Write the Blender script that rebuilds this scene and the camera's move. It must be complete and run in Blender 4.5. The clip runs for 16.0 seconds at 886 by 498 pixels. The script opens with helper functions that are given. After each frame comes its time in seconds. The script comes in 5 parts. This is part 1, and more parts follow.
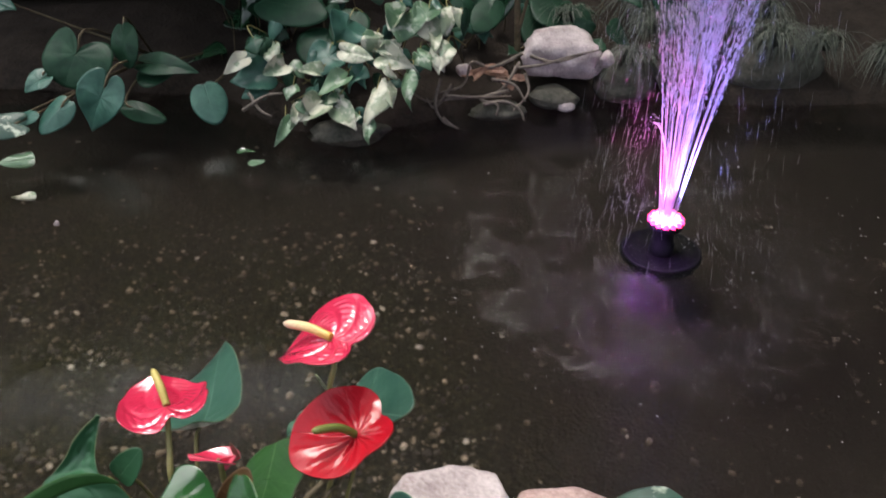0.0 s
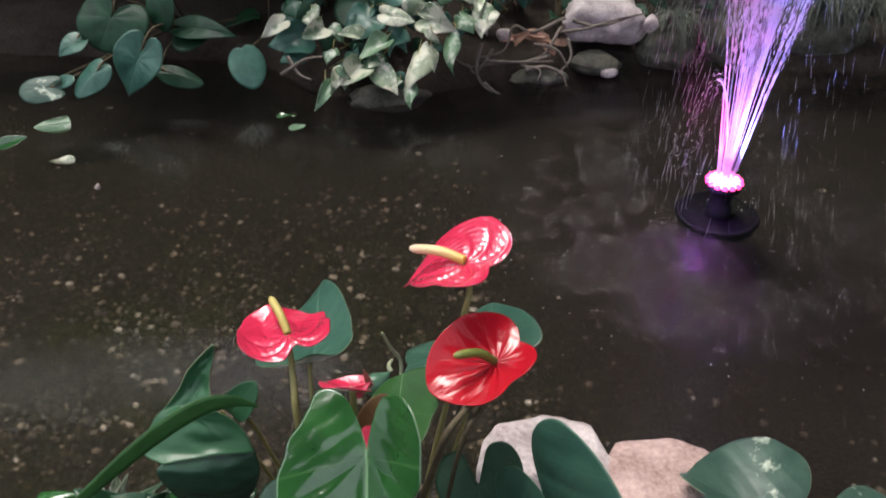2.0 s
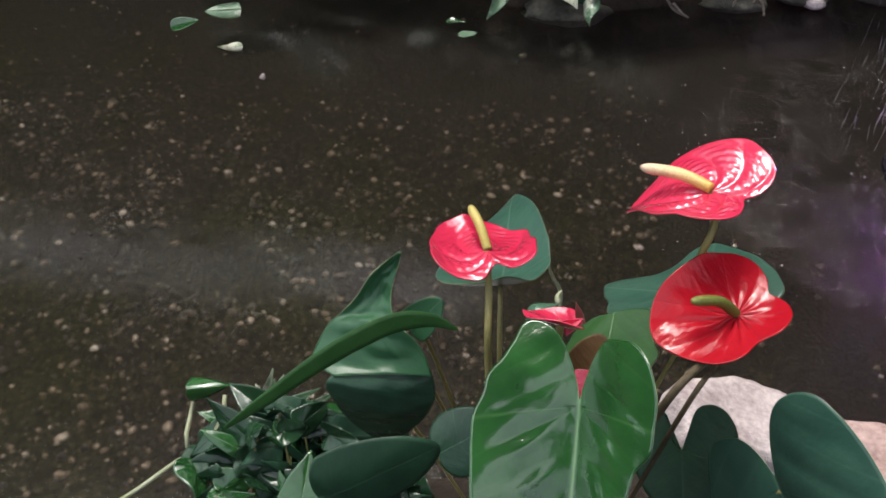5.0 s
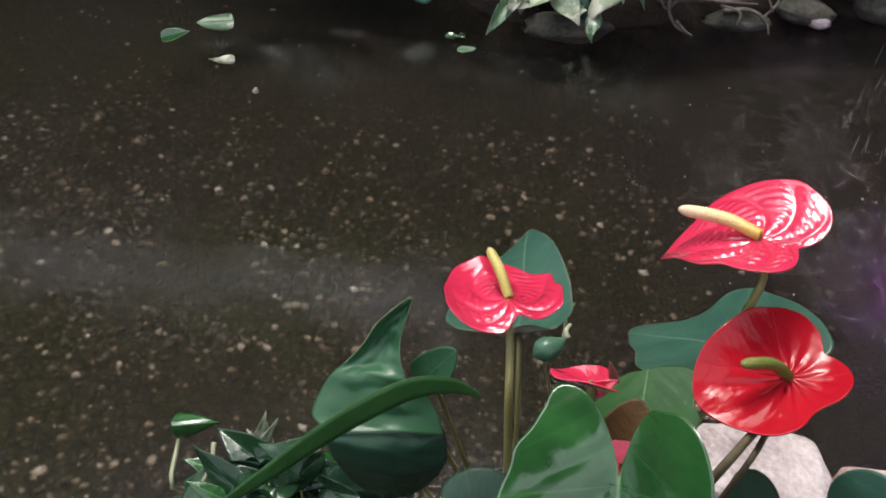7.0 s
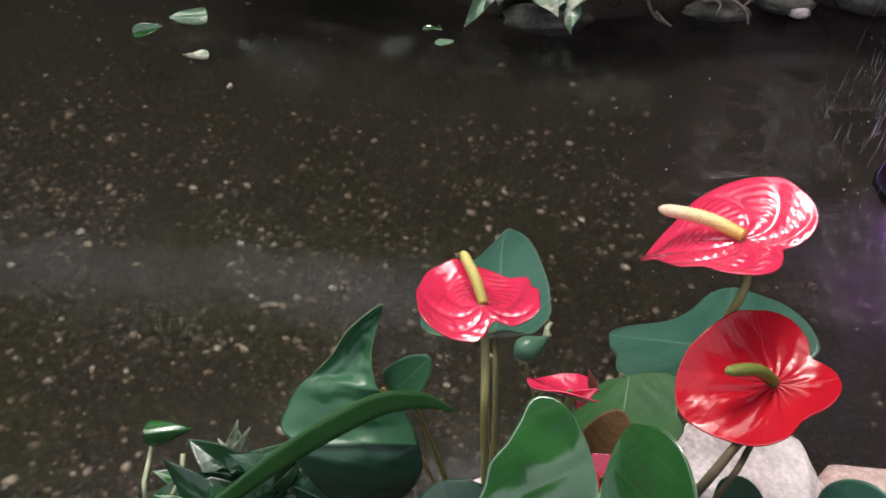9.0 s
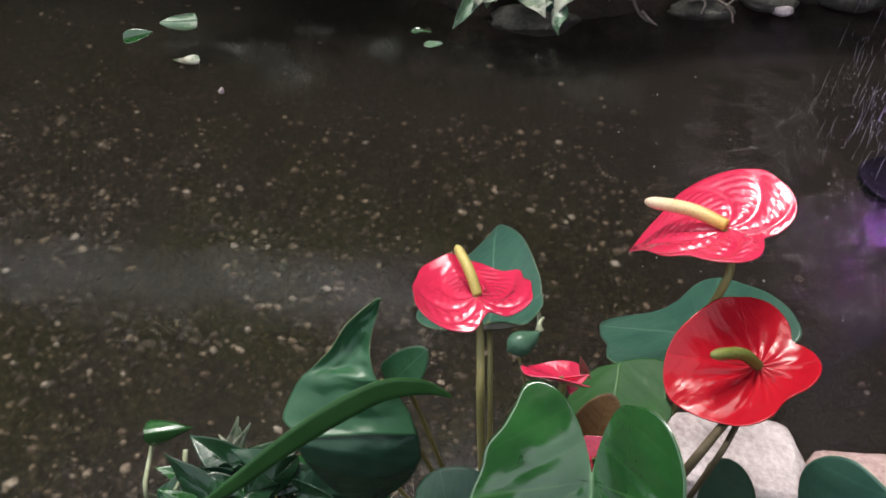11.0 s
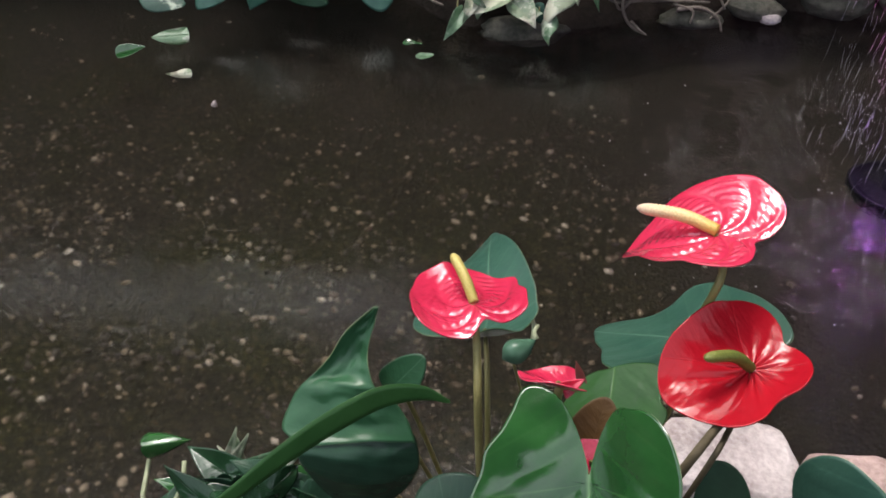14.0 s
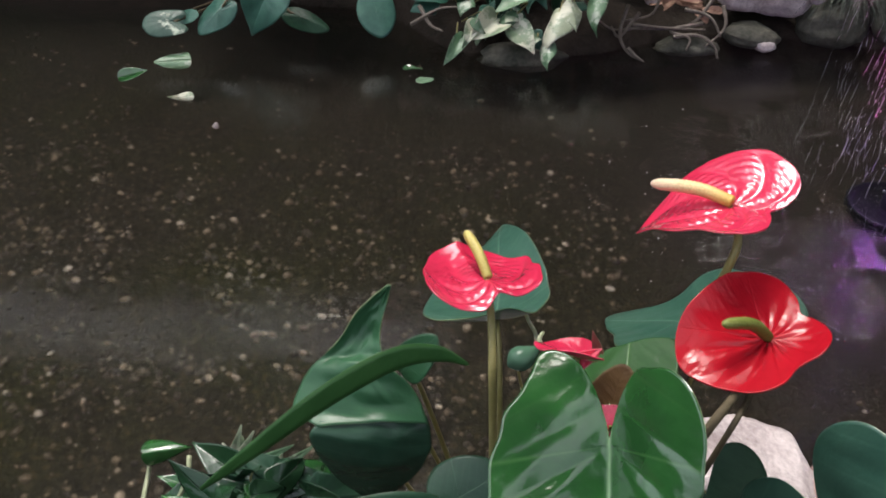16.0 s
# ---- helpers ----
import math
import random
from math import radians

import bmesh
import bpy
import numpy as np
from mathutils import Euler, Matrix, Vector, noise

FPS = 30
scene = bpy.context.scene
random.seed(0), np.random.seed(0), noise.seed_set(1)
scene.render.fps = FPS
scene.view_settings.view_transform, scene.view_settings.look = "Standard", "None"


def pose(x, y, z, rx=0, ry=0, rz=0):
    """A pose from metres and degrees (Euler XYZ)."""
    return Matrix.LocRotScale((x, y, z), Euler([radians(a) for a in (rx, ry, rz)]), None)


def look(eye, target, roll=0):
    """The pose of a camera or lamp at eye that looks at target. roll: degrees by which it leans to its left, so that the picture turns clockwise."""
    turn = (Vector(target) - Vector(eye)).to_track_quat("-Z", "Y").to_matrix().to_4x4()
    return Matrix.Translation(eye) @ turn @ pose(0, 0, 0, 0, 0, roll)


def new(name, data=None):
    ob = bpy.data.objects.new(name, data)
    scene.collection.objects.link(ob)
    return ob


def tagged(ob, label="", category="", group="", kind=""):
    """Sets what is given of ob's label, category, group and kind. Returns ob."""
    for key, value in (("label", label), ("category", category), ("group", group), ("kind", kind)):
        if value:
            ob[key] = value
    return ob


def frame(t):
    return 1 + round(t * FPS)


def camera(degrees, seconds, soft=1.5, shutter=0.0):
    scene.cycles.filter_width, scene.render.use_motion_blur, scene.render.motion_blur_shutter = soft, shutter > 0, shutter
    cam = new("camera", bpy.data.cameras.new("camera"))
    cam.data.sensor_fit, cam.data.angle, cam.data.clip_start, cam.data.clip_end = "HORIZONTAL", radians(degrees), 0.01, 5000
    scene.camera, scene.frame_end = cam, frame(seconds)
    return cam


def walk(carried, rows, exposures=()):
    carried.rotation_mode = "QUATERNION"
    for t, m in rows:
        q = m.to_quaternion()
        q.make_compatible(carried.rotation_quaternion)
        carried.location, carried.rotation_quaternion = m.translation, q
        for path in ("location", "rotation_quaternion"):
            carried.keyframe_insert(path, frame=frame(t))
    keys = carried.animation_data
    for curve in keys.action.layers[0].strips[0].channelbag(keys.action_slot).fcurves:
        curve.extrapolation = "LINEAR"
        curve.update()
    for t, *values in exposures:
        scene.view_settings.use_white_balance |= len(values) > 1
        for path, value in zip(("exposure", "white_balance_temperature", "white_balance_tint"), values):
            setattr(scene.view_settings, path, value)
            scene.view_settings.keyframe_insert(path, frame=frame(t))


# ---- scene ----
# The camera and its walk
cam = camera(54.9, 16.0, soft=1.7, shutter=0.6)
METRES, EYE, TILT, LEAN, TURN = 0.7, 1.7, -35.0, 0.0, 0.0
ROWS = [
    (0.0, 0.0, 0.0, 0.0, 0.0, 0.0, -0.0),
    (0.5, -0.0808, 0.0203, -0.0433, 0.01, 1.8, -0.33),
    (1.0, -0.1507, 0.033, -0.0809, 0.04, 1.76, -0.35),
    (1.5, -0.2087, 0.0502, -0.1084, 0.45, 0.69, -0.21),
    (2.0, -0.2444, 0.0912, -0.123, 0.08, -0.8, -0.02),
    (2.5, -0.2898, 0.1353, -0.1373, -0.37, -3.06, -0.12),
    (3.0, -0.354, 0.1819, -0.1492, -0.68, -4.18, -0.18),
    (3.5, -0.404, 0.2229, -0.1686, -0.65, -5.09, -0.84),
    (4.0, -0.4039, 0.2512, -0.1557, 1.51, -5.3, -2.39),
    (4.5, -0.4028, 0.2782, -0.1565, 5.81, -6.14, -5.89),
    (5.0, -0.4015, 0.3023, -0.1594, 9.02, -6.24, -6.25),
    (7.5, -0.4726, 0.4525, -0.1178, 8.12, -5.37, -7.03),
    (8.0, -0.4723, 0.4704, -0.1133, 7.7, -5.53, -6.55),
    (8.5, -0.4637, 0.4794, -0.1122, 7.38, -5.68, -6.25),
    (9.0, -0.4572, 0.4813, -0.1136, 7.16, -5.81, -6.24),
    (11.5, -0.4568, 0.4278, -0.1245, 6.35, -5.48, -5.29),
    (12.0, -0.464, 0.4202, -0.1285, 6.27, -5.23, -5.27),
    (12.5, -0.4629, 0.4168, -0.1303, 6.16, -5.1, -5.14),
    (13.0, -0.4582, 0.4183, -0.1287, 6.07, -4.99, -5.02),
    (13.5, -0.4575, 0.4195, -0.1254, 6.0, -4.86, -4.9),
    (14.0, -0.4593, 0.4228, -0.1233, 5.92, -4.83, -4.77),
    (14.5, -0.4673, 0.4252, -0.1256, 5.86, -4.84, -4.68),
    (15.0, -0.4807, 0.4206, -0.1421, 5.9, -4.27, -4.63),
    (15.5, -0.4822, 0.4152, -0.1745, 6.02, -2.83, -4.76),
    (16.0, -0.4787, 0.4177, -0.2173, 5.55, -2.09, -4.86),
]
walk(cam, [(t, pose(0, 0, EYE, TILT, LEAN, TURN) @ pose(METRES * x, METRES * y, METRES * z, 90 + pitch, roll, yaw)) for t, x, y, z, yaw, pitch, roll in ROWS])

# World, sun and exposure
scene.view_settings.exposure = 0.05
world = bpy.data.worlds.new("overcast_sky")
scene.world = world
world.use_nodes = True
wn = world.node_tree.nodes
sky = wn.new("ShaderNodeTexSky")
sky.sky_type, sky.sun_disc = "NISHITA", False
sky.sun_elevation, sky.sun_rotation = radians(70), radians(-33)
sky.air_density, sky.dust_density = 0.75, 4.0
grey = wn.new("ShaderNodeHueSaturation")
grey.inputs["Saturation"].default_value = 0.38
world.node_tree.links.new(sky.outputs[0], grey.inputs["Color"])
world.node_tree.links.new(grey.outputs[0], wn["Background"].inputs[0])
wn["Background"].inputs[1].default_value = 0.42
sun_data = bpy.data.lights.new("sun", "SUN")
sun_data.energy, sun_data.angle, sun_data.color = 1.4, radians(16), (1.0, 0.92, 0.84)
sun = new("sun", sun_data)
sun.matrix_world = look((-1.29, 2.83, 7.0), (-0.1, 1.0, 1.0))


# ---------- materials ----------
def material(name, rough=0.5, metal=0.0, spec=0.5, coat=0.0):
    m = bpy.data.materials.new(name)
    m.use_nodes = True
    b = m.node_tree.nodes["Principled BSDF"]
    b.inputs["Roughness"].default_value = rough
    b.inputs["Metallic"].default_value = metal
    b.inputs["Specular IOR Level"].default_value = spec
    b.inputs["Coat Weight"].default_value = coat
    return m, m.node_tree.nodes, m.node_tree.links, b


def ramp(nodes, stops):
    r = nodes.new("ShaderNodeValToRGB")
    while len(r.color_ramp.elements) < len(stops):
        r.color_ramp.elements.new(0.5)
    for e, (p, c) in zip(r.color_ramp.elements, stops):
        e.position, e.color = p, (*c, 1)
    return r


def noise_tex(nodes, links, scale, detail=4, rough=0.55, coord="Object"):
    tc = nodes.new("ShaderNodeTexCoord")
    n = nodes.new("ShaderNodeTexNoise")
    n.inputs["Scale"].default_value, n.inputs["Detail"].default_value, n.inputs["Roughness"].default_value = scale, detail, rough
    links.new(tc.outputs[coord], n.inputs["Vector"])
    return n


def bump(nodes, links, b, height, strength=0.3, dist=0.01):
    k = nodes.new("ShaderNodeBump")
    k.inputs["Strength"].default_value, k.inputs["Distance"].default_value = strength, dist
    links.new(height, k.inputs["Height"])
    links.new(k.outputs[0], b.inputs["Normal"])
    return k


def mixed(nodes, links, fac, a, c, mode="MIX"):
    k = nodes.new("ShaderNodeMix")
    k.data_type, k.blend_type = "RGBA", mode
    for i, v in ((0, fac), (6, a), (7, c)):
        if isinstance(v, (int, float)):
            k.inputs[i].default_value = v
        elif isinstance(v, tuple):
            k.inputs[i].default_value = (*v, 1)
        else:
            links.new(v, k.inputs[i])
    return k.outputs[2]


def maths(nodes, links, op, a, c=None, d=None):
    k = nodes.new("ShaderNodeMath")
    k.operation = op
    for i, v in enumerate((a, c, d)):
        if v is None:
            continue
        if isinstance(v, (int, float)):
            k.inputs[i].default_value = v
        else:
            links.new(v, k.inputs[i])
    return k.outputs[0]


def mottled(name, dark, light, scale=20, rough=0.6, bump_strength=0.4, fine=120, spec=0.4, island=0.0, dist=0.01):
    """A surface of two tones, with coarse stains, fine grain and relief."""
    m, n, l, b = material(name, rough, spec=spec)
    a, f = noise_tex(n, l, scale), noise_tex(n, l, fine, 3)
    s = maths(n, l, "ADD", maths(n, l, "MULTIPLY", a.outputs[0], 0.65), maths(n, l, "MULTIPLY", f.outputs[0], 0.35))
    if island:
        g = n.new("ShaderNodeNewGeometry")
        s = maths(n, l, "ADD", s, maths(n, l, "MULTIPLY", maths(n, l, "SUBTRACT", g.outputs["Random Per Island"], 0.5), island))
    r = ramp(n, [(0.32, dark), (0.68, light)])
    l.new(s, r.inputs[0])
    l.new(r.outputs[0], b.inputs["Base Color"])
    bump(n, l, b, s, bump_strength, dist)
    return m


def leaf_material(name, dark, light, vein, rough=0.3, blotch=None, amount=0.0, veins=6.0, vein_mix=0.24, spec=0.5, coat=0.0, crease_height=1.1, lines=0.15):
    """Leaf skin: the UV holds the place on the blade (across, along), for midrib and side veins."""
    m, n, l, b = material(name, rough, spec=spec, coat=coat)
    b.inputs["Coat Roughness"].default_value = 0.07
    b.inputs["Coat IOR"].default_value = 1.6
    uv = n.new("ShaderNodeUVMap")
    sep = n.new("ShaderNodeSeparateXYZ")
    l.new(uv.outputs[0], sep.inputs[0])
    across = maths(n, l, "ABSOLUTE", sep.outputs[0])
    q = maths(n, l, "MULTIPLY", maths(n, l, "SUBTRACT", sep.outputs[1], maths(n, l, "MULTIPLY", across, 0.75)), veins)
    saw = maths(n, l, "ABSOLUTE", maths(n, l, "SUBTRACT", maths(n, l, "FRACT", q), 0.5))
    side = maths(n, l, "MULTIPLY", maths(n, l, "MAXIMUM", maths(n, l, "SUBTRACT", saw, 0.43), 0.0), 14.0)
    mid = maths(n, l, "MAXIMUM", maths(n, l, "SUBTRACT", 1.0, maths(n, l, "MULTIPLY", across, 75.0)), 0.0)
    turn = maths(n, l, "ARCTAN2", across, sep.outputs[1])
    basal = maths(n, l, "MAXIMUM", maths(n, l, "SUBTRACT", 1.0, maths(n, l, "MULTIPLY", maths(n, l, "ABSOLUTE", maths(n, l, "SUBTRACT", turn, 1.30)), 26.0)), 0.0)
    mid = maths(n, l, "MAXIMUM", mid, maths(n, l, "MULTIPLY", basal, 0.15 + 2 * lines))
    line = maths(n, l, "MAXIMUM", mid, maths(n, l, "MULTIPLY", side, lines))
    a, f = noise_tex(n, l, 18), noise_tex(n, l, 90, 3)
    info = n.new("ShaderNodeObjectInfo")
    s = maths(n, l, "ADD", a.outputs[0], maths(n, l, "MULTIPLY", maths(n, l, "SUBTRACT", info.outputs["Random"], 0.5), 0.25))
    r = ramp(n, [(0.3, dark), (0.7, light)])
    l.new(s, r.inputs[0])
    colour = r.outputs[0]
    if blotch:
        k = ramp(n, [(0.5 - 0.5 * amount + 0.22, (0, 0, 0)), (0.5 - 0.5 * amount + 0.30, (1, 1, 1))])
        w = noise_tex(n, l, 15, 4, 0.6)
        l.new(w.outputs[0], k.inputs[0])
        colour = mixed(n, l, k.outputs[0], colour, blotch)
    colour = mixed(n, l, maths(n, l, "MULTIPLY", line, vein_mix), colour, vein)
    l.new(colour, b.inputs["Base Color"])
    crease = n.new("ShaderNodeTexNoise")
    crease.inputs["Scale"].default_value, crease.inputs["Detail"].default_value = 1.0, 2.0
    comb = n.new("ShaderNodeCombineXYZ")
    l.new(maths(n, l, "MULTIPLY", q, 0.9), comb.inputs[0])
    l.new(maths(n, l, "MULTIPLY", sep.outputs[0], 3.0), comb.inputs[1])
    l.new(comb.outputs[0], crease.inputs["Vector"])
    h = maths(n, l, "ADD", maths(n, l, "MULTIPLY", crease.outputs[0], crease_height), maths(n, l, "MULTIPLY", f.outputs[0], 0.35))
    h = maths(n, l, "SUBTRACT", maths(n, l, "ADD", h, maths(n, l, "MULTIPLY", a.outputs[0], 0.8)), maths(n, l, "MULTIPLY", line, 0.25))
    bump(n, l, b, h, 0.45, 0.003)
    return m


M_LEAF = leaf_material("anthurium_leaf", (0.012, 0.052, 0.014), (0.023, 0.096, 0.023), (0.15, 0.30, 0.11), 0.13, spec=0.5, coat=0.7, vein_mix=0.6, lines=0.06)
M_LEAF_DULL = leaf_material("anthurium_leaf_dull", (0.017, 0.049, 0.029), (0.030, 0.077, 0.047), (0.10, 0.20, 0.13), 0.27, spec=0.35, crease_height=0.6, vein_mix=0.45)
M_LEAF_TEAL = leaf_material("anthurium_leaf_teal", (0.024, 0.074, 0.052), (0.044, 0.112, 0.078), (0.12, 0.23, 0.16), 0.28, spec=0.5, crease_height=0.4, vein_mix=0.65)
M_LEAF_YOUNG = leaf_material("anthurium_leaf_young", (0.060, 0.030, 0.010), (0.10, 0.055, 0.018), (0.10, 0.06, 0.02), 0.5, spec=0.2)
M_LEAF_MID = leaf_material("anthurium_leaf_mid", (0.024, 0.085, 0.037), (0.042, 0.128, 0.060), (0.12, 0.23, 0.14), 0.32, spec=0.38, crease_height=0.5, vein_mix=0.5, lines=0.08)
M_LEAF_FRESH = leaf_material("anthurium_leaf_fresh", (0.020, 0.068, 0.018), (0.034, 0.102, 0.027), (0.15, 0.28, 0.10), 0.32, spec=0.25, vein_mix=0.4, lines=0.05)
M_BRACT = leaf_material("withered_bract", (0.13, 0.04, 0.035), (0.22, 0.08, 0.065), (0.2, 0.08, 0.06), 0.6, spec=0.2)
M_VARIEG = leaf_material("variegated_leaf", (0.05, 0.12, 0.06), (0.14, 0.23, 0.13), (0.25, 0.33, 0.22), 0.4, (0.38, 0.42, 0.34), 0.34)
M_MOTTLED = leaf_material("mottled_leaf", (0.026, 0.062, 0.046), (0.055, 0.105, 0.078), (0.12, 0.19, 0.14), 0.42, (0.42, 0.48, 0.38), 0.27, spec=0.35)
M_PALE = leaf_material("pale_leaf", (0.12, 0.19, 0.11), (0.27, 0.31, 0.21), (0.38, 0.42, 0.31), 0.42, (0.52, 0.52, 0.41), 0.52, veins=4)
M_RUBBER = leaf_material("rubber_leaf", (0.02, 0.075, 0.055), (0.05, 0.14, 0.10), (0.12, 0.22, 0.16), 0.38, veins=9)
# deep leaf green, darkened further to take in the shade of hidden leaves
M_DEEP_SHADED = leaf_material("deep_shaded_leaf", (0.010, 0.032, 0.018), (0.020, 0.060, 0.032), (0.05, 0.1, 0.06), 0.4, spec=0.2)
M_GLOSSY = leaf_material("glossy_leaf", (0.008, 0.028, 0.013), (0.019, 0.056, 0.024), (0.05, 0.1, 0.06), 0.13, veins=5, crease_height=0.5)
M_SPATHE = leaf_material("red_spathe", (0.52, 0.019, 0.061), (0.64, 0.033, 0.090), (0.5, 0.025, 0.035), 0.18, veins=5, vein_mix=0.25, spec=0.6, coat=0.8)
M_SPATHE_DARK = leaf_material("deep_red_spathe", (0.34, 0.006, 0.014), (0.44, 0.010, 0.021), (0.38, 0.014, 0.022), 0.19, veins=5, vein_mix=0.25, spec=0.38, coat=0.06)


def spadix_material(name, tip, middle, base):
    """Beaded flower spike; the colour runs along it from tip to base."""
    m, n, l, b = material(name, 0.45)
    tc = n.new("ShaderNodeTexCoord")
    sep = n.new("ShaderNodeSeparateXYZ")
    l.new(tc.outputs["Generated"], sep.inputs[0])
    r = ramp(n, [(0.0, tip), (0.45, middle), (1.0, base)])
    l.new(sep.outputs[0], r.inputs[0])
    v = n.new("ShaderNodeTexVoronoi")
    v.inputs["Scale"].default_value = 430
    l.new(tc.outputs["Object"], v.inputs["Vector"])
    shade = ramp(n, [(0.3, (1, 1, 1)), (0.8, (0.86, 0.82, 0.74))])
    l.new(v.outputs["Distance"], shade.inputs[0])
    l.new(mixed(n, l, 1.0, r.outputs[0], shade.outputs[0], "MULTIPLY"), b.inputs["Base Color"])
    k = bump(n, l, b, v.outputs["Distance"], 0.35, 0.001)
    k.invert = True
    return m


M_SPADIX_CREAM = spadix_material("cream_spadix", (0.88, 0.70, 0.52), (0.88, 0.66, 0.34), (0.68, 0.42, 0.06))
M_SPADIX_YELLOW = spadix_material("yellow_spadix", (0.58, 0.50, 0.16), (0.55, 0.46, 0.13), (0.46, 0.38, 0.10))
M_SPADIX_GREEN = spadix_material("green_spadix", (0.22, 0.24, 0.06), (0.16, 0.19, 0.04), (0.12, 0.14, 0.03))
M_STEM = mottled("green_stem", (0.19, 0.17, 0.06), (0.33, 0.29, 0.115), 14, 0.45, 0.15)
M_STALK = mottled("pale_stalk", (0.22, 0.26, 0.13), (0.42, 0.44, 0.30), 20, 0.5, 0.2)
M_STEM_BROWN = mottled("brown_stem", (0.05, 0.04, 0.022), (0.13, 0.10, 0.055), 25, 0.7, 0.5)
M_ROOT = mottled("root", (0.07, 0.055, 0.045), (0.24, 0.20, 0.165), 22, 0.75, 0.6)
M_RIM = mottled("leaf_margin", (0.14, 0.22, 0.10), (0.26, 0.34, 0.18), 30, 0.4, 0.1)
M_ROCK = mottled("pale_rock", (0.26, 0.205, 0.20), (0.73, 0.65, 0.635), 12, 0.85, 1.0, 110, spec=0.25, dist=0.012)
M_ROCK_TAN = mottled("tan_rock", (0.24, 0.15, 0.135), (0.66, 0.49, 0.455), 11, 0.85, 1.0, 110, spec=0.25, dist=0.012)
M_ROCK_DARK = mottled("mossy_rock", (0.035, 0.038, 0.028), (0.14, 0.13, 0.105), 10, 0.8, 0.9, 70, spec=0.3, dist=0.015)
M_SOIL = mottled("soil", (0.018, 0.014, 0.011), (0.046, 0.035, 0.027), 9, 0.9, 1.0, 60, spec=0.2, dist=0.02)


def gravel_material(name, node, output):
    """Wet pebbles of several kinds: mostly dark, some ochre, cream and grey."""
    m, n, l, b = material(name, 0.55, spec=0.4)
    g = n.new(node)
    f = noise_tex(n, l, 160, 4)
    r = ramp(n, [(0.0, (0.016, 0.013, 0.010)), (0.40, (0.045, 0.036, 0.026)), (0.66, (0.11, 0.085, 0.058)), (0.86, (0.20, 0.155, 0.105)), (0.95, (0.30, 0.25, 0.19)), (1.0, (0.46, 0.42, 0.36))])
    l.new(maths(n, l, "ADD", g.outputs[output], maths(n, l, "MULTIPLY", maths(n, l, "SUBTRACT", f.outputs[0], 0.5), 0.35)), r.inputs[0])
    l.new(r.outputs[0], b.inputs["Base Color"])
    bump(n, l, b, f.outputs[0], 0.4, 0.003)
    return m


M_GRAVEL = gravel_material("gravel", "ShaderNodeNewGeometry", "Random Per Island")
M_PEBBLE = gravel_material("pebble", "ShaderNodeObjectInfo", "Random")
M_PLASTIC = mottled("black_plastic", (0.004, 0.004, 0.005), (0.010, 0.010, 0.012), 30, 0.6, 0.1, spec=0.12)
M_WOOD = mottled("dark_board", (0.045, 0.028, 0.022), (0.14, 0.09, 0.075), 7, 0.75, 0.5, 60)
M_BLADE = mottled("sedge_blade", (0.045, 0.058, 0.045), (0.14, 0.155, 0.12), 12, 0.5, 0.2, island=0.5)
M_DRY = mottled("dry_leaf", (0.16, 0.07, 0.045), (0.42, 0.26, 0.19), 18, 0.8, 0.5, island=0.4)
# near-black green for out-of-view masses; their shade is put into the colour
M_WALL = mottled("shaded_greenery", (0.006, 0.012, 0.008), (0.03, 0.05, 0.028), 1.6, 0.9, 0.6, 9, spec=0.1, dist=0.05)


def bed_material():
    """Muddy pond floor with fine gravel in it."""
    m, n, l, b = material("pond_floor", 0.85, spec=0.2)
    tc = n.new("ShaderNodeTexCoord")
    v = n.new("ShaderNodeTexVoronoi")
    v.inputs["Scale"].default_value = 85
    warp = n.new("ShaderNodeVectorMath")
    warp.operation = "MULTIPLY_ADD"
    warp.inputs[1].default_value = (0.012, 0.012, 0.012)
    l.new(noise_tex(n, l, 60, 3).outputs[1], warp.inputs[0])
    l.new(tc.outputs["Object"], warp.inputs[2])
    l.new(warp.outputs[0], v.inputs["Vector"])
    big = noise_tex(n, l, 1.7, 5)
    r = ramp(n, [(0.0, (0.012, 0.0095, 0.0065)), (0.6, (0.022, 0.0175, 0.012)), (0.9, (0.032, 0.025, 0.017)), (1.0, (0.054, 0.041, 0.028))])
    sep = n.new("ShaderNodeSeparateXYZ")
    l.new(v.outputs["Color"], sep.inputs[0])
    l.new(sep.outputs[0], r.inputs[0])
    algae = ramp(n, [(0.40, (1, 1, 1)), (0.60, (0.86, 0.98, 0.52))])
    l.new(big.outputs[0], algae.inputs[0])
    joint = ramp(n, [(0.18, (1, 1, 1)), (0.66, (0.75, 0.75, 0.75))])
    l.new(v.outputs["Distance"], joint.inputs[0])
    gravelly = mixed(n, l, 1.0, mixed(n, l, 1.0, r.outputs[0], joint.outputs[0], "MULTIPLY"), algae.outputs[0], "MULTIPLY")
    place = n.new("ShaderNodeSeparateXYZ")
    l.new(tc.outputs["Object"], place.inputs[0])
    silt = n.new("ShaderNodeMapRange")
    silt.inputs["From Min"].default_value, silt.inputs["From Max"].default_value = 1.7, 3.0
    l.new(maths(n, l, "ADD", maths(n, l, "ADD", maths(n, l, "MULTIPLY_ADD", place.outputs[0], 0.3, place.outputs[1]), maths(n, l, "MULTIPLY", maths(n, l, "MAXIMUM", place.outputs[0], -0.1), 2.0)), maths(n, l, "MULTIPLY", maths(n, l, "SUBTRACT", big.outputs[0], 0.5), 1.6)), silt.inputs["Value"])
    l.new(mixed(n, l, silt.outputs[0], gravelly, (0.020, 0.0155, 0.0125)), b.inputs["Base Color"])
    bump(n, l, b, v.outputs["Distance"], 0.6, 0.01)
    return m


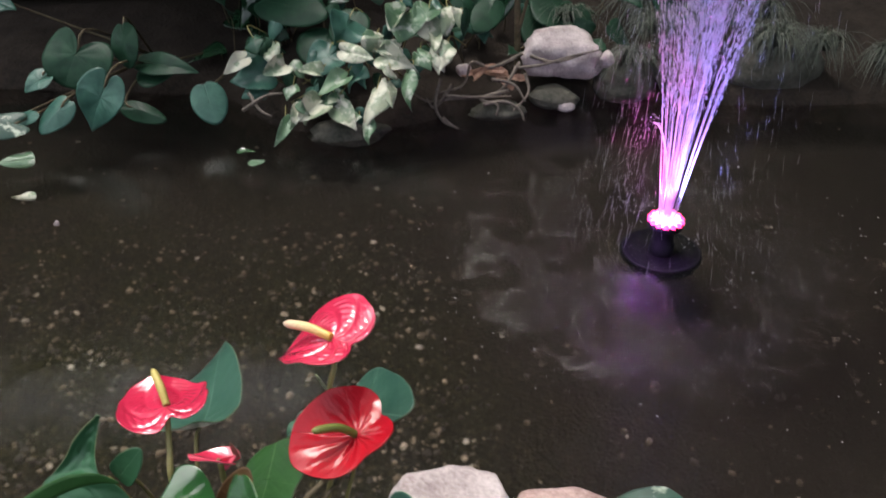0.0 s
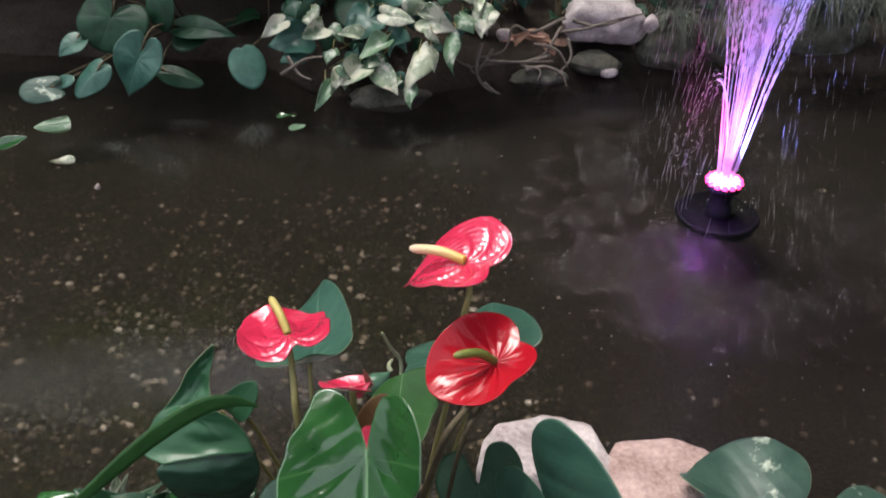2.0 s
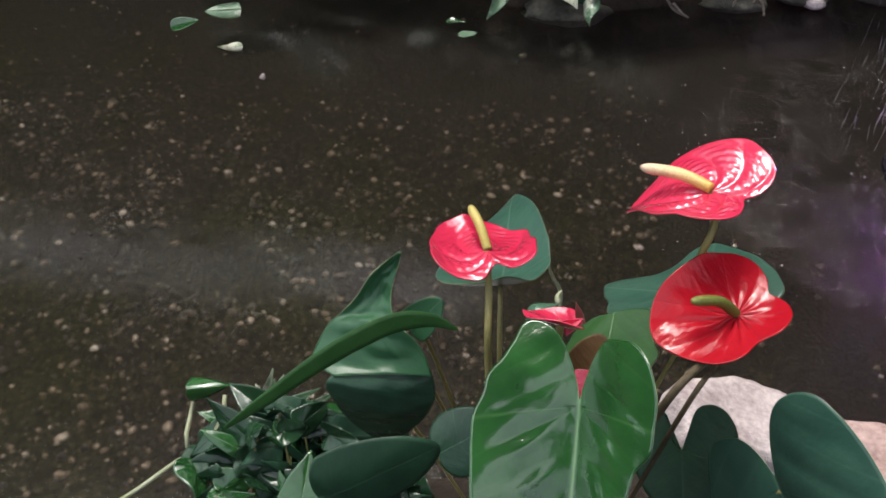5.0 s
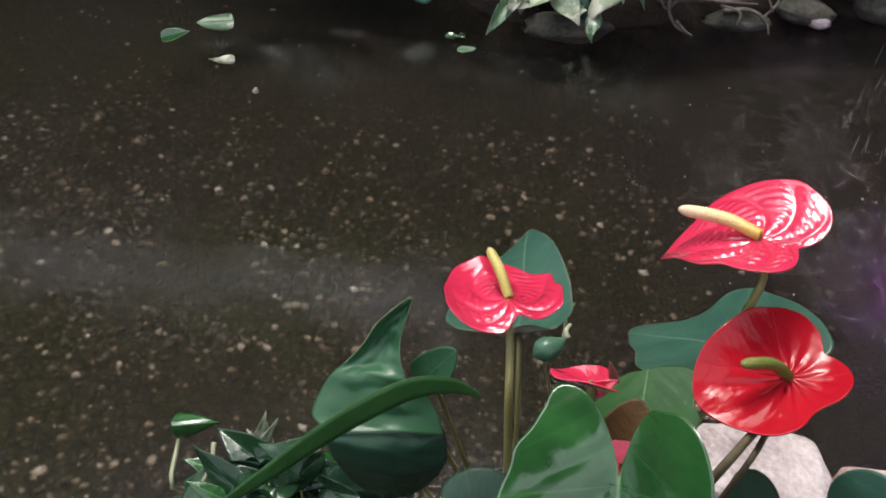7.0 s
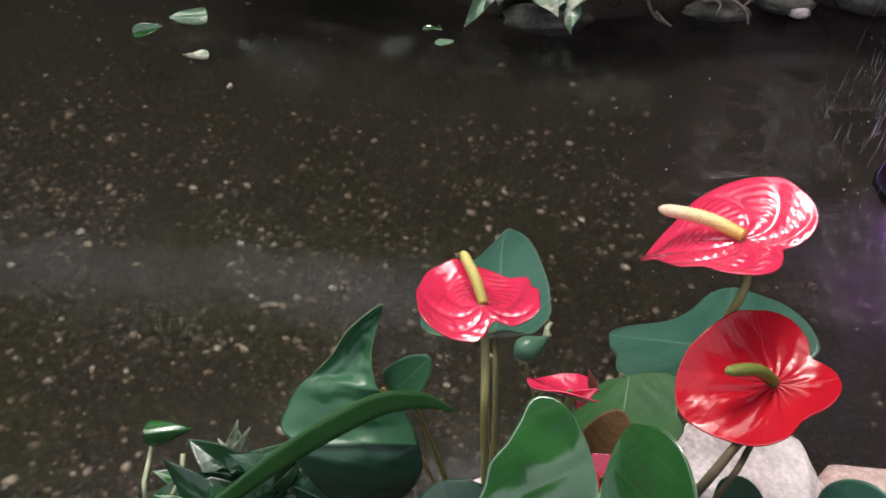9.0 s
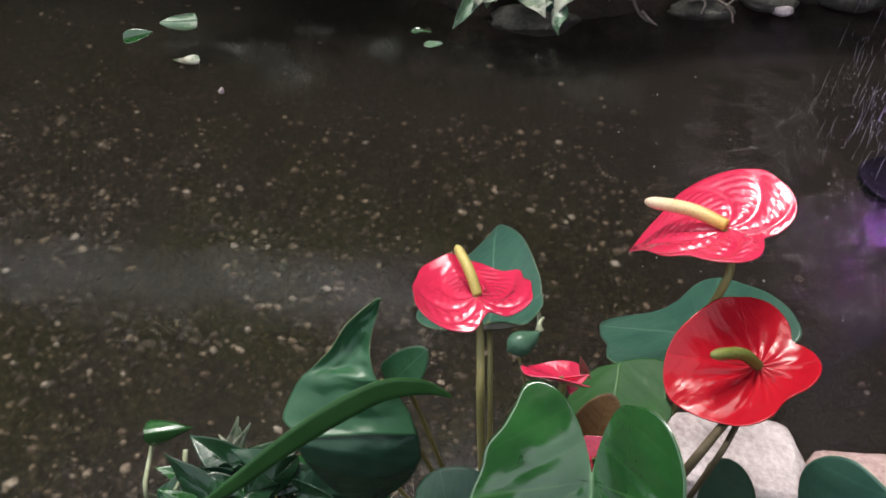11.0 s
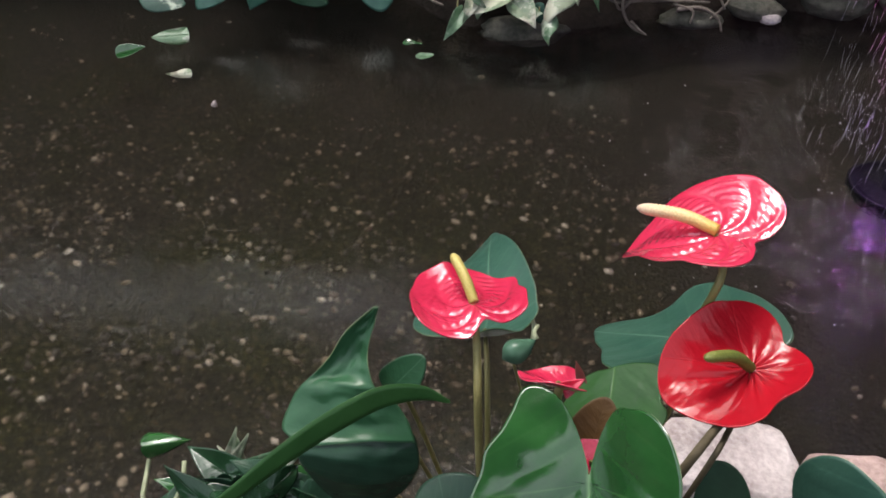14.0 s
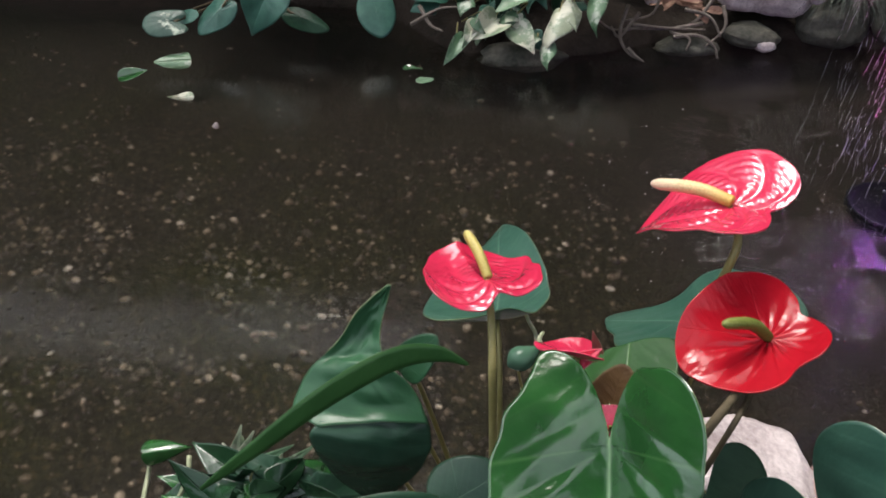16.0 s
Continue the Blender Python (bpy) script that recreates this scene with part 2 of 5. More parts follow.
FOUNTAIN = (0.757, 2.427, 0.0)


def water_material():
    """Clear brownish water; the surface is calm and gets rough round the fountain."""
    m, n, l, b = material("pond_water", 0.15)
    b.inputs["Transmission Weight"].default_value = 1.0
    b.inputs["IOR"].default_value = 1.333
    b.inputs["Base Color"].default_value = (0.765, 0.752, 0.715, 1)
    tc = n.new("ShaderNodeTexCoord")
    d = n.new("ShaderNodeVectorMath")
    d.operation = "DISTANCE"
    d.inputs[1].default_value = (FOUNTAIN[0], FOUNTAIN[1] - 0.25, 0)
    l.new(tc.outputs["Object"], d.inputs[0])
    near = n.new("ShaderNodeMapRange")
    near.inputs["From Min"].default_value, near.inputs["From Max"].default_value = 0.62, 0.12
    l.new(d.outputs["Value"], near.inputs["Value"])
    away = n.new("ShaderNodeVectorMath")
    away.operation = "DISTANCE"
    away.inputs[1].default_value = (FOUNTAIN[0], FOUNTAIN[1], 0)
    l.new(tc.outputs["Object"], away.inputs[0])
    ring = ramp(n, [(0.12, (0, 0, 0)), (0.34, (1, 1, 1)), (0.50, (0.9, 0.9, 0.9)), (0.78, (0, 0, 0))])
    l.new(away.outputs["Value"], ring.inputs[0])
    cloud = ramp(n, [(0.46, (0, 0, 0)), (0.64, (1, 1, 1))])
    l.new(noise_tex(n, l, 5.5, 6, 0.65).outputs[0], cloud.inputs[0])
    l.new(maths(n, l, "ADD", maths(n, l, "MULTIPLY", ring.outputs[0], -0.10), 0.15), b.inputs["Roughness"])
    ripple, swell = noise_tex(n, l, 24, 3), noise_tex(n, l, 8, 2)
    h = maths(n, l, "ADD", maths(n, l, "MULTIPLY", maths(n, l, "MULTIPLY", ripple.outputs[0], near.outputs[0]), 0.9), maths(n, l, "MULTIPLY", swell.outputs[0], 0.13))
    chop = maths(n, l, "MULTIPLY", maths(n, l, "MULTIPLY", ring.outputs[0], cloud.outputs[0]), noise_tex(n, l, 17, 3, 0.6).outputs[0])
    h = maths(n, l, "ADD", h, maths(n, l, "MULTIPLY", chop, 2.2))
    bump(n, l, b, h, 0.8, 0.02)
    return m


M_BED, M_WATER = bed_material(), water_material()


def glow_material(name, colour, strength):
    m, n, l, b = material(name, 0.3)
    b.inputs["Base Color"].default_value = (*colour, 1)
    b.inputs["Emission Color"].default_value = (*colour, 1)
    b.inputs["Emission Strength"].default_value = strength
    return m


def jet_material():
    m, n, l, b = material("spray_water", 0.25, spec=0.8)
    b.inputs["Base Color"].default_value = (0.85, 0.85, 0.9, 1)
    b.inputs["Transmission Weight"].default_value = 0.35
    b.inputs["IOR"].default_value = 1.333
    f = noise_tex(n, l, 160, 3)
    bump(n, l, b, f.outputs[0], 1.0, 0.02)
    return m


M_LED = glow_material("led_lens", (1.0, 0.05, 0.22), 4)
M_LENS = glow_material("pink_lens", (1.0, 0.36, 0.58), 4)
M_JET = jet_material()


# ---------- mesh helpers ----------
ORIGIN = {}


def mesh_of(name, verts, faces, mat, smooth=True, uvs=None):
    me = bpy.data.meshes.new(name)
    me.from_pydata([tuple(v) for v in verts], [], faces)
    me.materials.append(mat)
    if smooth:
        me.polygons.foreach_set("use_smooth", [True] * len(me.polygons))
    if uvs is not None:
        layer = me.uv_layers.new(name="blade")
        idx = np.empty(len(me.loops), dtype=np.int32)
        me.loops.foreach_get("vertex_index", idx)
        layer.data.foreach_set("uv", np.asarray(uvs, dtype=np.float32)[idx].ravel())
    me.update()
    return me


def thing(name, place, label, category, group="", kind=""):
    ob = new(name)
    ob.location = place
    ob.empty_display_size = 0.02
    ORIGIN[ob] = Vector(place)
    return tagged(ob, label, category, group, kind)


def solid(name, verts, faces, mat, label, category, group="", kind="", smooth=True):
    """A top-level thing or piece of the setting that is one mesh, in world places."""
    c = Vector((sum(v[0] for v in verts) / len(verts), sum(v[1] for v in verts) / len(verts), min(v[2] for v in verts)))
    ob = new(name, mesh_of(name, [Vector(v) - c for v in verts], faces, mat, smooth))
    ob.location = c
    ORIGIN[ob] = c
    return tagged(ob, label, category, group, kind)


def part(name, verts, faces, mat, parent, label="", smooth=True, uvs=None, thick=0.0, kind=""):
    o = ORIGIN[parent]
    ob = new(name, mesh_of(name, [Vector(v) - o for v in verts], faces, mat, smooth, uvs))
    ob.parent = parent
    ORIGIN[ob] = o
    if thick:
        s = ob.modifiers.new("thickness", "SOLIDIFY")
        s.thickness, s.offset = thick, 0
    return tagged(ob, label, kind=kind)


def curve_points(keys, n):
    """A smooth line through a few places."""
    k = [Vector(p) for p in keys]
    k = [k[0] * 2 - k[1]] + k + [k[-1] * 2 - k[-2]]
    out = []
    spans = len(k) - 3
    for i in range(n):
        u = i / (n - 1) * spans
        j = min(int(u), spans - 1)
        t = u - j
        a, b, c, d = k[j:j + 4]
        out.append(0.5 * (2 * b + (c - a) * t + (2 * a - 5 * b + 4 * c - d) * t * t + (3 * b - a - 3 * c + d) * t ** 3))
    return out


def tube(points, radii, sides=8):
    verts, faces = [], []
    n = len(points)
    side = None
    for i, p in enumerate(points):
        d = (points[min(i + 1, n - 1)] - points[max(i - 1, 0)]).normalized()
        if side is None:
            side = d.orthogonal().normalized()
        side = (side - d * side.dot(d)).normalized()
        other = d.cross(side)
        r = radii[i] if hasattr(radii, "__len__") else radii
        for k in range(sides):
            a = 2 * math.pi * k / sides
            verts.append(p + (side * math.cos(a) + other * math.sin(a)) * r)
    for i in range(n - 1):
        for k in range(sides):
            faces.append((i * sides + k, i * sides + (k + 1) % sides, (i + 1) * sides + (k + 1) % sides, (i + 1) * sides + k))
    faces.append(tuple(range(sides))[::-1])
    faces.append(tuple((n - 1) * sides + k for k in range(sides)))
    return verts, faces


# half outlines of blades, from tip to notch: across and along
OUTLINE = {}
OUTLINE["heart"] = [(0, 1), (0.17, 0.83), (0.45, 0.60), (0.78, 0.33), (0.98, 0.02), (1.0, -0.40), (0.86, -0.80), (0.62, -1.0), (0.34, -0.93), (0.20, -0.62), (0.15, -0.22), (0, 0)]
OUTLINE["spathe"] = [(0, 1), (0.13, 0.95), (0.45, 0.80), (0.80, 0.48), (0.98, 0.12), (1.0, -0.42), (0.86, -0.85), (0.56, -1.0), (0.30, -0.85), (0.09, -0.45), (0, 0)]
OUTLINE["disc"] = [(0, 1), (0.22, 0.98), (0.60, 0.86), (0.90, 0.56), (1.0, 0.15), (0.98, -0.32), (0.85, -0.75), (0.6, -1.0), (0.33, -0.88), (0.09, -0.5), (0, 0)]
OUTLINE["ovate"] = [(0, 1), (0.18, 0.86), (0.48, 0.63), (0.78, 0.36), (0.95, 0.08), (1.0, -0.2), (0.86, -0.6), (0.58, -0.92), (0.30, -1.0), (0.10, -0.85), (0, -0.6)]
OUTLINE["round"] = [(0, 1), (0.30, 0.93), (0.66, 0.70), (0.92, 0.35), (1.0, 0.0), (0.93, -0.45), (0.72, -0.8), (0.42, -0.97), (0.2, -0.98), (0.06, -0.9), (0, -0.9)]
OUTLINE["lance"] = [(0, 1), (0.22, 0.9), (0.5, 0.75), (0.8, 0.55), (0.95, 0.38), (1.0, 0.25), (0.9, 0.12), (0.7, 0.05), (0.45, 0.02), (0.2, 0.0), (0, 0)]


def blade(J, T, N, half, back, cup=0.1, droop=0.0, wave=0.0, quilt=0.0, shape="heart", fold=0.0, turns=56, rings=12, seed=0, ratio=1.0, puff=0.0):
    """A leaf blade: J where the stalk joins, T the tip, N the way its face looks; half: half its width; back: how far the
    lobes reach behind J; cup lifts the sides, droop bends the tip down, quilt raises the skin between the veins.
    ratio: the width of the left half to that of the right."""
    J, T, N = Vector(J), Vector(T), Vector(N)
    L = (T - J).length
    y = (T - J).normalized()
    z = (N - y * N.dot(y)).normalized()
    x = y.cross(z)
    rg = random.Random(seed)
    p1, p2, p3 = rg.uniform(0, 6.28), rg.uniform(0, 6.28), rg.uniform(0.8, 1.2)

    outline = OUTLINE[shape]

    def edge(a):
        """Outline at a, from the tip (0) to the notch (-pi or pi)."""
        s = min(abs(a) / math.pi, 0.9999) * (len(outline) - 1)
        j = int(s)
        t = s - j
        k = [outline[max(0, min(len(outline) - 1, j + d))] for d in (-1, 0, 1, 2)]
        if j == 0:
            k[0] = (-k[2][0], k[2][1])
        px, py = (0.5 * (2 * k[1][c] + (k[2][c] - k[0][c]) * t + (2 * k[0][c] - 5 * k[1][c] + 4 * k[2][c] - k[3][c]) * t * t + (3 * k[1][c] - k[0][c] - 3 * k[2][c] + k[3][c]) * t ** 3) for c in (0, 1))
        px, py = max(0.0, px) * half, py * (L if py > 0 else back)
        return (px if a > 0 else -px * ratio), py

    verts, uvs, faces = [], [], []
    for i in range(rings + 1):
        f = (i / rings) ** 0.9
        for k in range(turns):
            a = -math.pi + 2 * math.pi * (k + 0.5) / turns
            ex, ey = edge(a)
            px, py = ex * f, (ey if shape == "lance" else ey * f)
            ux, uy = px / L, py / L
            h = cup * px * px / half + fold * abs(px)
            h -= droop * max(0.0, py) ** 2 / L + 0.35 * droop * min(0.0, py) ** 2 / L
            h += wave * half * f * f * (math.sin(3 * a * p3 + p1) * 0.6 + math.sin(5 * a + p2) * 0.4)
            if quilt:
                b = abs(a) / math.pi * 5.0 + 0.5 * f * (1 - f)
                groove = math.exp(-((b - round(b)) * (3.0 + 6 * f)) ** 2) * min(1.0, abs(b) + 0.4)
                h -= quilt * half * 1.3 * groove * f * (1 - f ** 3)
                h += quilt * half * puff * (1.0 if px > 0 else ratio ** 2) * math.sin(2 * math.pi * f * 7 + round(b) * 2.2 + abs(a) * 2) * (1 - groove) * (1 - f ** 4) * min(1.0, 2 * f)
            verts.append(J + x * px + y * py + z * h)
            uvs.append((ux, uy))
    for i in range(rings):
        for k in range(turns):
            k2 = (k + 1) % turns
            faces.append((i * turns + k, (i + 1) * turns + k, (i + 1) * turns + k2, i * turns + k2))
    return verts, faces, uvs


def turns_of(kw):
    return kw.get("turns", 56)


def leaf(parent, J, T, N, half, back, mat=M_LEAF, stalk=None, stalk_r=0.0022, label="", thick=0.0009, stalk_mat=None, **kw):
    v, f, uv = blade(J, T, N, half, back, **kw)
    ob = part("leaf", v, f, mat, parent, label, uvs=uv, thick=thick)
    if mat in (M_LEAF, M_LEAF_DULL, M_LEAF_TEAL) and turns_of(kw) > 50:
        ob.data.materials.append(M_RIM)
        ob.modifiers["thickness"].material_offset_rim = 1
    if stalk:
        n = Vector(N).normalized()
        pts = curve_points([Vector(J) - n * 0.0012, Vector(J) - n * 0.010 + (Vector(stalk[0]) - Vector(J)) * 0.12] + list(stalk), 14)
        tv, tf = tube(pts, [stalk_r * (1 + 0.5 * i / 13) for i in range(14)], 7)
        part("petiole", tv, tf, stalk_mat or M_STEM, ob)
    return ob


def spadix(parent, base, tip, r, mat, bend=(0, 0, 0), label=""):
    """The finger-like flower spike, set with small knobs."""
    base, tip, bend = Vector(base), Vector(tip), Vector(bend)
    rows, sides = 46, 16
    pts = curve_points([base, (base + tip) / 2 + bend, tip], rows)
    v, f = tube(pts, [r * (0.95 + 0.1 * math.sin(3 * i / (rows - 1))) * (1.0 if i < rows - 7 else math.sqrt(max(0.03, 1 - ((i - rows + 8) / 7.4) ** 2))) for i in range(rows)], sides)
    for i in range(rows):
        for k in range(sides):
            w = v[i * sides + k]
            v[i * sides + k] = w + (w - pts[i]) * (0.13 if (i + k) % 2 else -0.05)
    return part("spadix", v, f, mat, parent, label)


def flower(parent, J, T, N, half, back, mat, sp_tip, sp_r, sp_mat, stem, bend=(0, 0, 0.004), label="", sp_label="", stem_mat=None, **kw):
    v, f, uv = blade(J, T, N, half, back, turns=150, rings=60, **{"shape": "spathe", **kw})
    ob = part("spathe", v, f, mat, parent, label, uvs=uv, thick=0.0012)
    spadix(ob, Vector(J) + Vector(N).normalized() * 0.003, sp_tip, sp_r, sp_mat, bend, sp_label)
    pts = curve_points([Vector(J) - Vector(N).normalized() * 0.001] + list(stem), 18)
    tv, tf = tube(pts, [0.0040 + 0.0014 * i / 17 for i in range(18)], 8)
    part("flower_stem", tv, tf, stem_mat or M_STEM, ob)
    return ob


def sheet(J, Y, N, form, radii, relief="leaf", depth=0.001, veins=6.0, turns=132, rings=30, seed=0, lump=0.0):
    """A blade with an outline and bend of its own. J: where the stalk joins; Y: the way to the tip; N: the way the face looks;
    form: bend across, twist, bend along, fold, curl towards the tip and lift of the lobes; radii: how far the rim lies from J, in
    millimetres, at even angles from the notch round to the notch, the tip half-way. relief: the veins' pattern."""
    J, y, N = Vector(J), Vector(Y).normalized(), Vector(N)
    z = (N - y * N.dot(y)).normalized()
    x = y.cross(z)
    K, L = len(radii), form[6]
    rg = random.Random(seed)
    off = Vector((rg.uniform(0, 50), rg.uniform(0, 50), 0))

    def rim(a):
        s = (a + math.pi) / (2 * math.pi) * K - 0.5
        i = math.floor(s)
        t = s - i
        p = [radii[(i + d) % K] * 0.001 for d in (-1, 0, 1, 2)]
        return max(0.004, 0.5 * (2 * p[1] + (p[2] - p[0]) * t + (2 * p[0] - 5 * p[1] + 4 * p[2] - p[3]) * t * t + (3 * p[1] - p[0] - 3 * p[2] + p[3]) * t ** 3))

    verts, uvs, faces = [J], [(0.0, 0.0)], []
    for i in range(1, rings + 1):
        f = (i / rings) ** 0.9
        for k in range(turns):
            a = -math.pi + 2 * math.pi * (k + 0.5) / turns
            r = rim(a) * f
            u, v = r * math.sin(a), r * math.cos(a)
            h = (form[0] * u * u + form[1] * u * v + form[2] * v * v) / L + form[3] * (math.sqrt(u * u + 9e-6) - 0.003) + form[4] * v ** 3 / L ** 2 + form[5] * min(v, 0.0) ** 2 / L
            soft = min(1.0, r / 0.02) * (1 - f ** 6)
            h += depth * 0.7 * noise.noise(Vector((u * 38, v * 38, 0)) + off) * soft
            if relief == "spathe":
                b = abs(a) / math.pi * veins + 1.15 * f ** 1.6
                d = b - round(b)
                groove = math.exp(-(d * (3.2 + 3.0 * f)) ** 2)
                h -= depth * 1.5 * groove * soft
                step = math.sin(r / 0.0013 * (1 + 0.12 * math.sin(3.0 * round(b))) + 2.1 * round(b) + 4 * d * d + 1.2 * noise.noise(Vector((u * 60, v * 60, 5)) + off))
                h += depth * 0.27 * step * (1 - groove) ** 1.5 * min(1.0, r / 0.03) * (1 - f ** 8)
            elif relief == "smooth":
                b = abs(a) / math.pi * veins + 0.5 * f
                d = b - round(b)
                h -= depth * math.exp(-(d * 4.0) ** 2) * min(1.0, r / 0.015) * (1 - f) ** 0.8 * 2.2 * (1 - 0.75 * smooth(-0.01, 0.015, u))
            else:
                q = (v - 0.75 * abs(u)) / L * veins
                h += depth * (abs(math.sin(math.pi * q)) ** 0.8 - 0.5) * min(1.0, abs(u) / 0.02) * (1 - f ** 4)
                h += lump * (noise.noise(Vector((q * 0.8 + (9 if u > 0 else 0), u * 16, 3)) + off) + 0.35 * noise.noise(Vector((q * 2.4 + (9 if u > 0 else 0), u * 42, 8)) + off)) * min(1.0, abs(u) / 0.025) * (1 - f ** 5) * (0.15 + 0.85 * smooth(-0.02, 0.05, v))
                h -= depth * 1.6 * math.exp(-(u / 0.006) ** 2) * (1 if v > 0 else 0) * (1 - f)
            verts.append(J + x * u + y * v + z * h)
            uvs.append((u / L, v / L))
    for k in range(turns):
        k2 = (k + 1) % turns
        faces.append((0, 1 + k, 1 + k2))
        for i in range(rings - 1):
            n0 = 1 + i * turns
            faces.append((n0 + k, n0 + turns + k, n0 + turns + k2, n0 + k2))
    return verts, faces, uvs


def broad_leaf(parent, J, Y, N, form, radii, mat, stalk, label, stalk_r=0.0026, **kw):
    v, f, uv = sheet(J, Y, N, form, radii, **kw)
    ob = part("leaf", v, f, mat, parent, label, uvs=uv, thick=0.0010)
    ob.data.materials.append(M_RIM)
    ob.modifiers["thickness"].material_offset_rim = 1
    tv, tf = tube(curve_points([Vector(J) - Vector(N) * 0.001] + list(stalk), 18), [stalk_r * (1 + 0.4 * i / 17) for i in range(18)], 8)
    part("petiole", tv, tf, M_STEM, ob)
    return ob


def spathe_flower(parent, J, Y, N, form, radii, mat, spike, sp_r, sp_mat, stem, label, sp_label, stem_mat=None, **kw):
    v, f, uv = sheet(J, Y, N, form, radii, **{"turns": 200, "rings": 64, **kw})
    ob = part("spathe", v, f, mat, parent, label, uvs=uv, thick=0.0013)
    spadix(ob, spike[0], spike[2], sp_r, sp_mat, Vector(spike[1]) - (Vector(spike[0]) + Vector(spike[2])) / 2, sp_label)
    pts = curve_points([Vector(J) - Vector(N).normalized() * 0.001] + list(stem), 22)
    tv, tf = tube(pts, [0.0036 + 0.0012 * i / 21 for i in range(22)], 9)
    part("flower_stem", tv, tf, stem_mat or M_STEM, ob)
    return ob


def stone_mesh(size, seed, rough=0.16, cuts=3, flat=0.0, planes=0):
    """An irregular stone round the origin, its foot at z = 0."""
    bm = bmesh.new()
    bmesh.ops.create_icosphere(bm, subdivisions=cuts, radius=1.0)
    off = Vector((seed * 3.1, seed * 1.7, seed * 2.3))
    rg = random.Random(seed)
    chips = [(Vector((0.12, -0.08, 1)).normalized(), 0.55)] * (planes > 0) + [(Vector((rg.gauss(0, 1), rg.gauss(0, 1), rg.gauss(0, 1))).normalized(), rg.uniform(0.62, 0.86)) for _ in range(planes)]
    for v in bm.verts:
        p = v.co.copy()
        for way, far in chips:
            over = p.dot(way) - far
            if over > 0:
                p -= way * over * 0.94
        k = 1 + rough * 2.0 * noise.noise(p * 0.9 + off) + rough * 0.9 * noise.noise(p * 2.3 + off) + rough * 0.35 * noise.noise(p * 6 + off)
        q = p * k
        m = max(abs(q.x), abs(q.y), abs(q.z))
        q = q * (1 - flat) + q / max(m, 1e-6) * flat * 0.9
        v.co = (q.x * size[0] / 2, q.y * size[1] / 2, q.z * size[2] / 2)
    low = min(v.co.z for v in bm.verts)
    verts = [v.co - Vector((0, 0, low)) for v in bm.verts]
    faces = [[v.index for v in f.verts] for f in bm.faces]
    bm.free()
    return verts, faces


def rock(place, size, seed, mat, label, turn=0.0, lean=(0, 0), **kw):
    v, f = stone_mesh(size, seed, **kw)
    ob = new("rock", mesh_of("rock", v, f, mat))
    ob.matrix_basis = pose(*place, lean[0], lean[1], turn)
    ORIGIN[ob] = Vector(place)
    return tagged(ob, label, "rock", "rocks along the pond")


def smooth(a, b, x):
    t = min(1.0, max(0.0, (x - a) / (b - a)))
    return t * t * (3 - 2 * t)


# ---------- ground, pond and enclosure ----------
BED = -0.27


def near_edge(x):
    return 0.74 + 0.30 * smooth(-1.10, -0.70, x) + 0.08 * smooth(-0.6, 0.0, x) + 0.02 * math.sin(3.1 * x)


def far_edge(x):
    return 3.26 + 0.30 * smooth(-0.3, 0.5, x) + 0.42 * smooth(-0.6, -1.1, x) + 0.05 * math.sin(2.3 * x + 1)


def ground_z(x, y):
    wob = 0.03 * noise.noise(Vector((x * 1.7, y * 1.7, 0))) + 0.012 * noise.noise(Vector((x * 7, y * 7, 3)))
    near = (0.30 - 0.22 * smooth(-0.55, -1.3, x)) * smooth(0.0, 0.16, near_edge(x) - y)
    far = 0.10 * smooth(-0.02, 0.35, y - far_edge(x)) + 0.16 * smooth(0.3, 1.6, y - far_edge(x))
    inside = smooth(-0.10, 0.14, y - near_edge(x)) * smooth(-0.12, 0.16, far_edge(x) - y) * smooth(6.0, 5.5, abs(x))
    out = max(near, far, 0.12 * smooth(5.5, 6.2, abs(x)))
    return BED * inside + (out + 0.02) * (1 - inside) + wob * (0.35 if inside > 0.9 else 1.0)


def ground_sheet():
    xs = np.concatenate([np.linspace(-60, -7, 12), np.linspace(-6.5, -2.6, 22), np.linspace(-2.5, 2.5, 140), np.linspace(2.6, 6.5, 22), np.linspace(7, 60, 12)])
    ys = np.concatenate([np.linspace(-60, -4, 12), np.linspace(-3.5, 0.3, 20), np.linspace(0.35, 4.9, 150), np.linspace(5, 60, 14)])
    verts = [(x, y, ground_z(x, y)) for y in ys for x in xs]
    w = len(xs)
    faces = [(j * w + i, j * w + i + 1, (j + 1) * w + i + 1, (j + 1) * w + i) for j in range(len(ys) - 1) for i in range(w - 1)]
    ob = new("ground", mesh_of("ground", verts, faces, M_SOIL))
    ob.data.materials.append(M_BED)
    for p in ob.data.polygons:
        c = p.center
        if near_edge(c.x) + 0.01 < c.y < far_edge(c.x) - 0.03 and abs(c.x) < 5.9:
            p.material_index = 1
    return tagged(ob, "dark damp soil banks and brown gravelly pond floor", "ground", kind="structure")


ground = ground_sheet()
ORIGIN[ground] = Vector((0, 0, 0))

wv = [(-6.1, 0.45, 0), (6.1, 0.45, 0), (6.1, 4.2, 0), (-6.1, 4.2, 0)]
water = new("water", mesh_of("water", wv, [(0, 1, 2, 3)], M_WATER))
water.visible_shadow = False
tagged(water, "clear brownish pond water, rippled round the fountain", "water", kind="structure")


def slab(name, x0, x1, y0, y1, z0, z1, mat, label):
    v = [(x, y, z) for z in (z0, z1) for y in (y0, y1) for x in (x0, x1)]
    f = [(0, 2, 3, 1), (4, 5, 7, 6), (0, 1, 5, 4), (2, 6, 7, 3), (0, 4, 6, 2), (1, 3, 7, 5)]
    ob = solid(name, v, f, mat, label, "wall", kind="structure", smooth=False)
    return ob


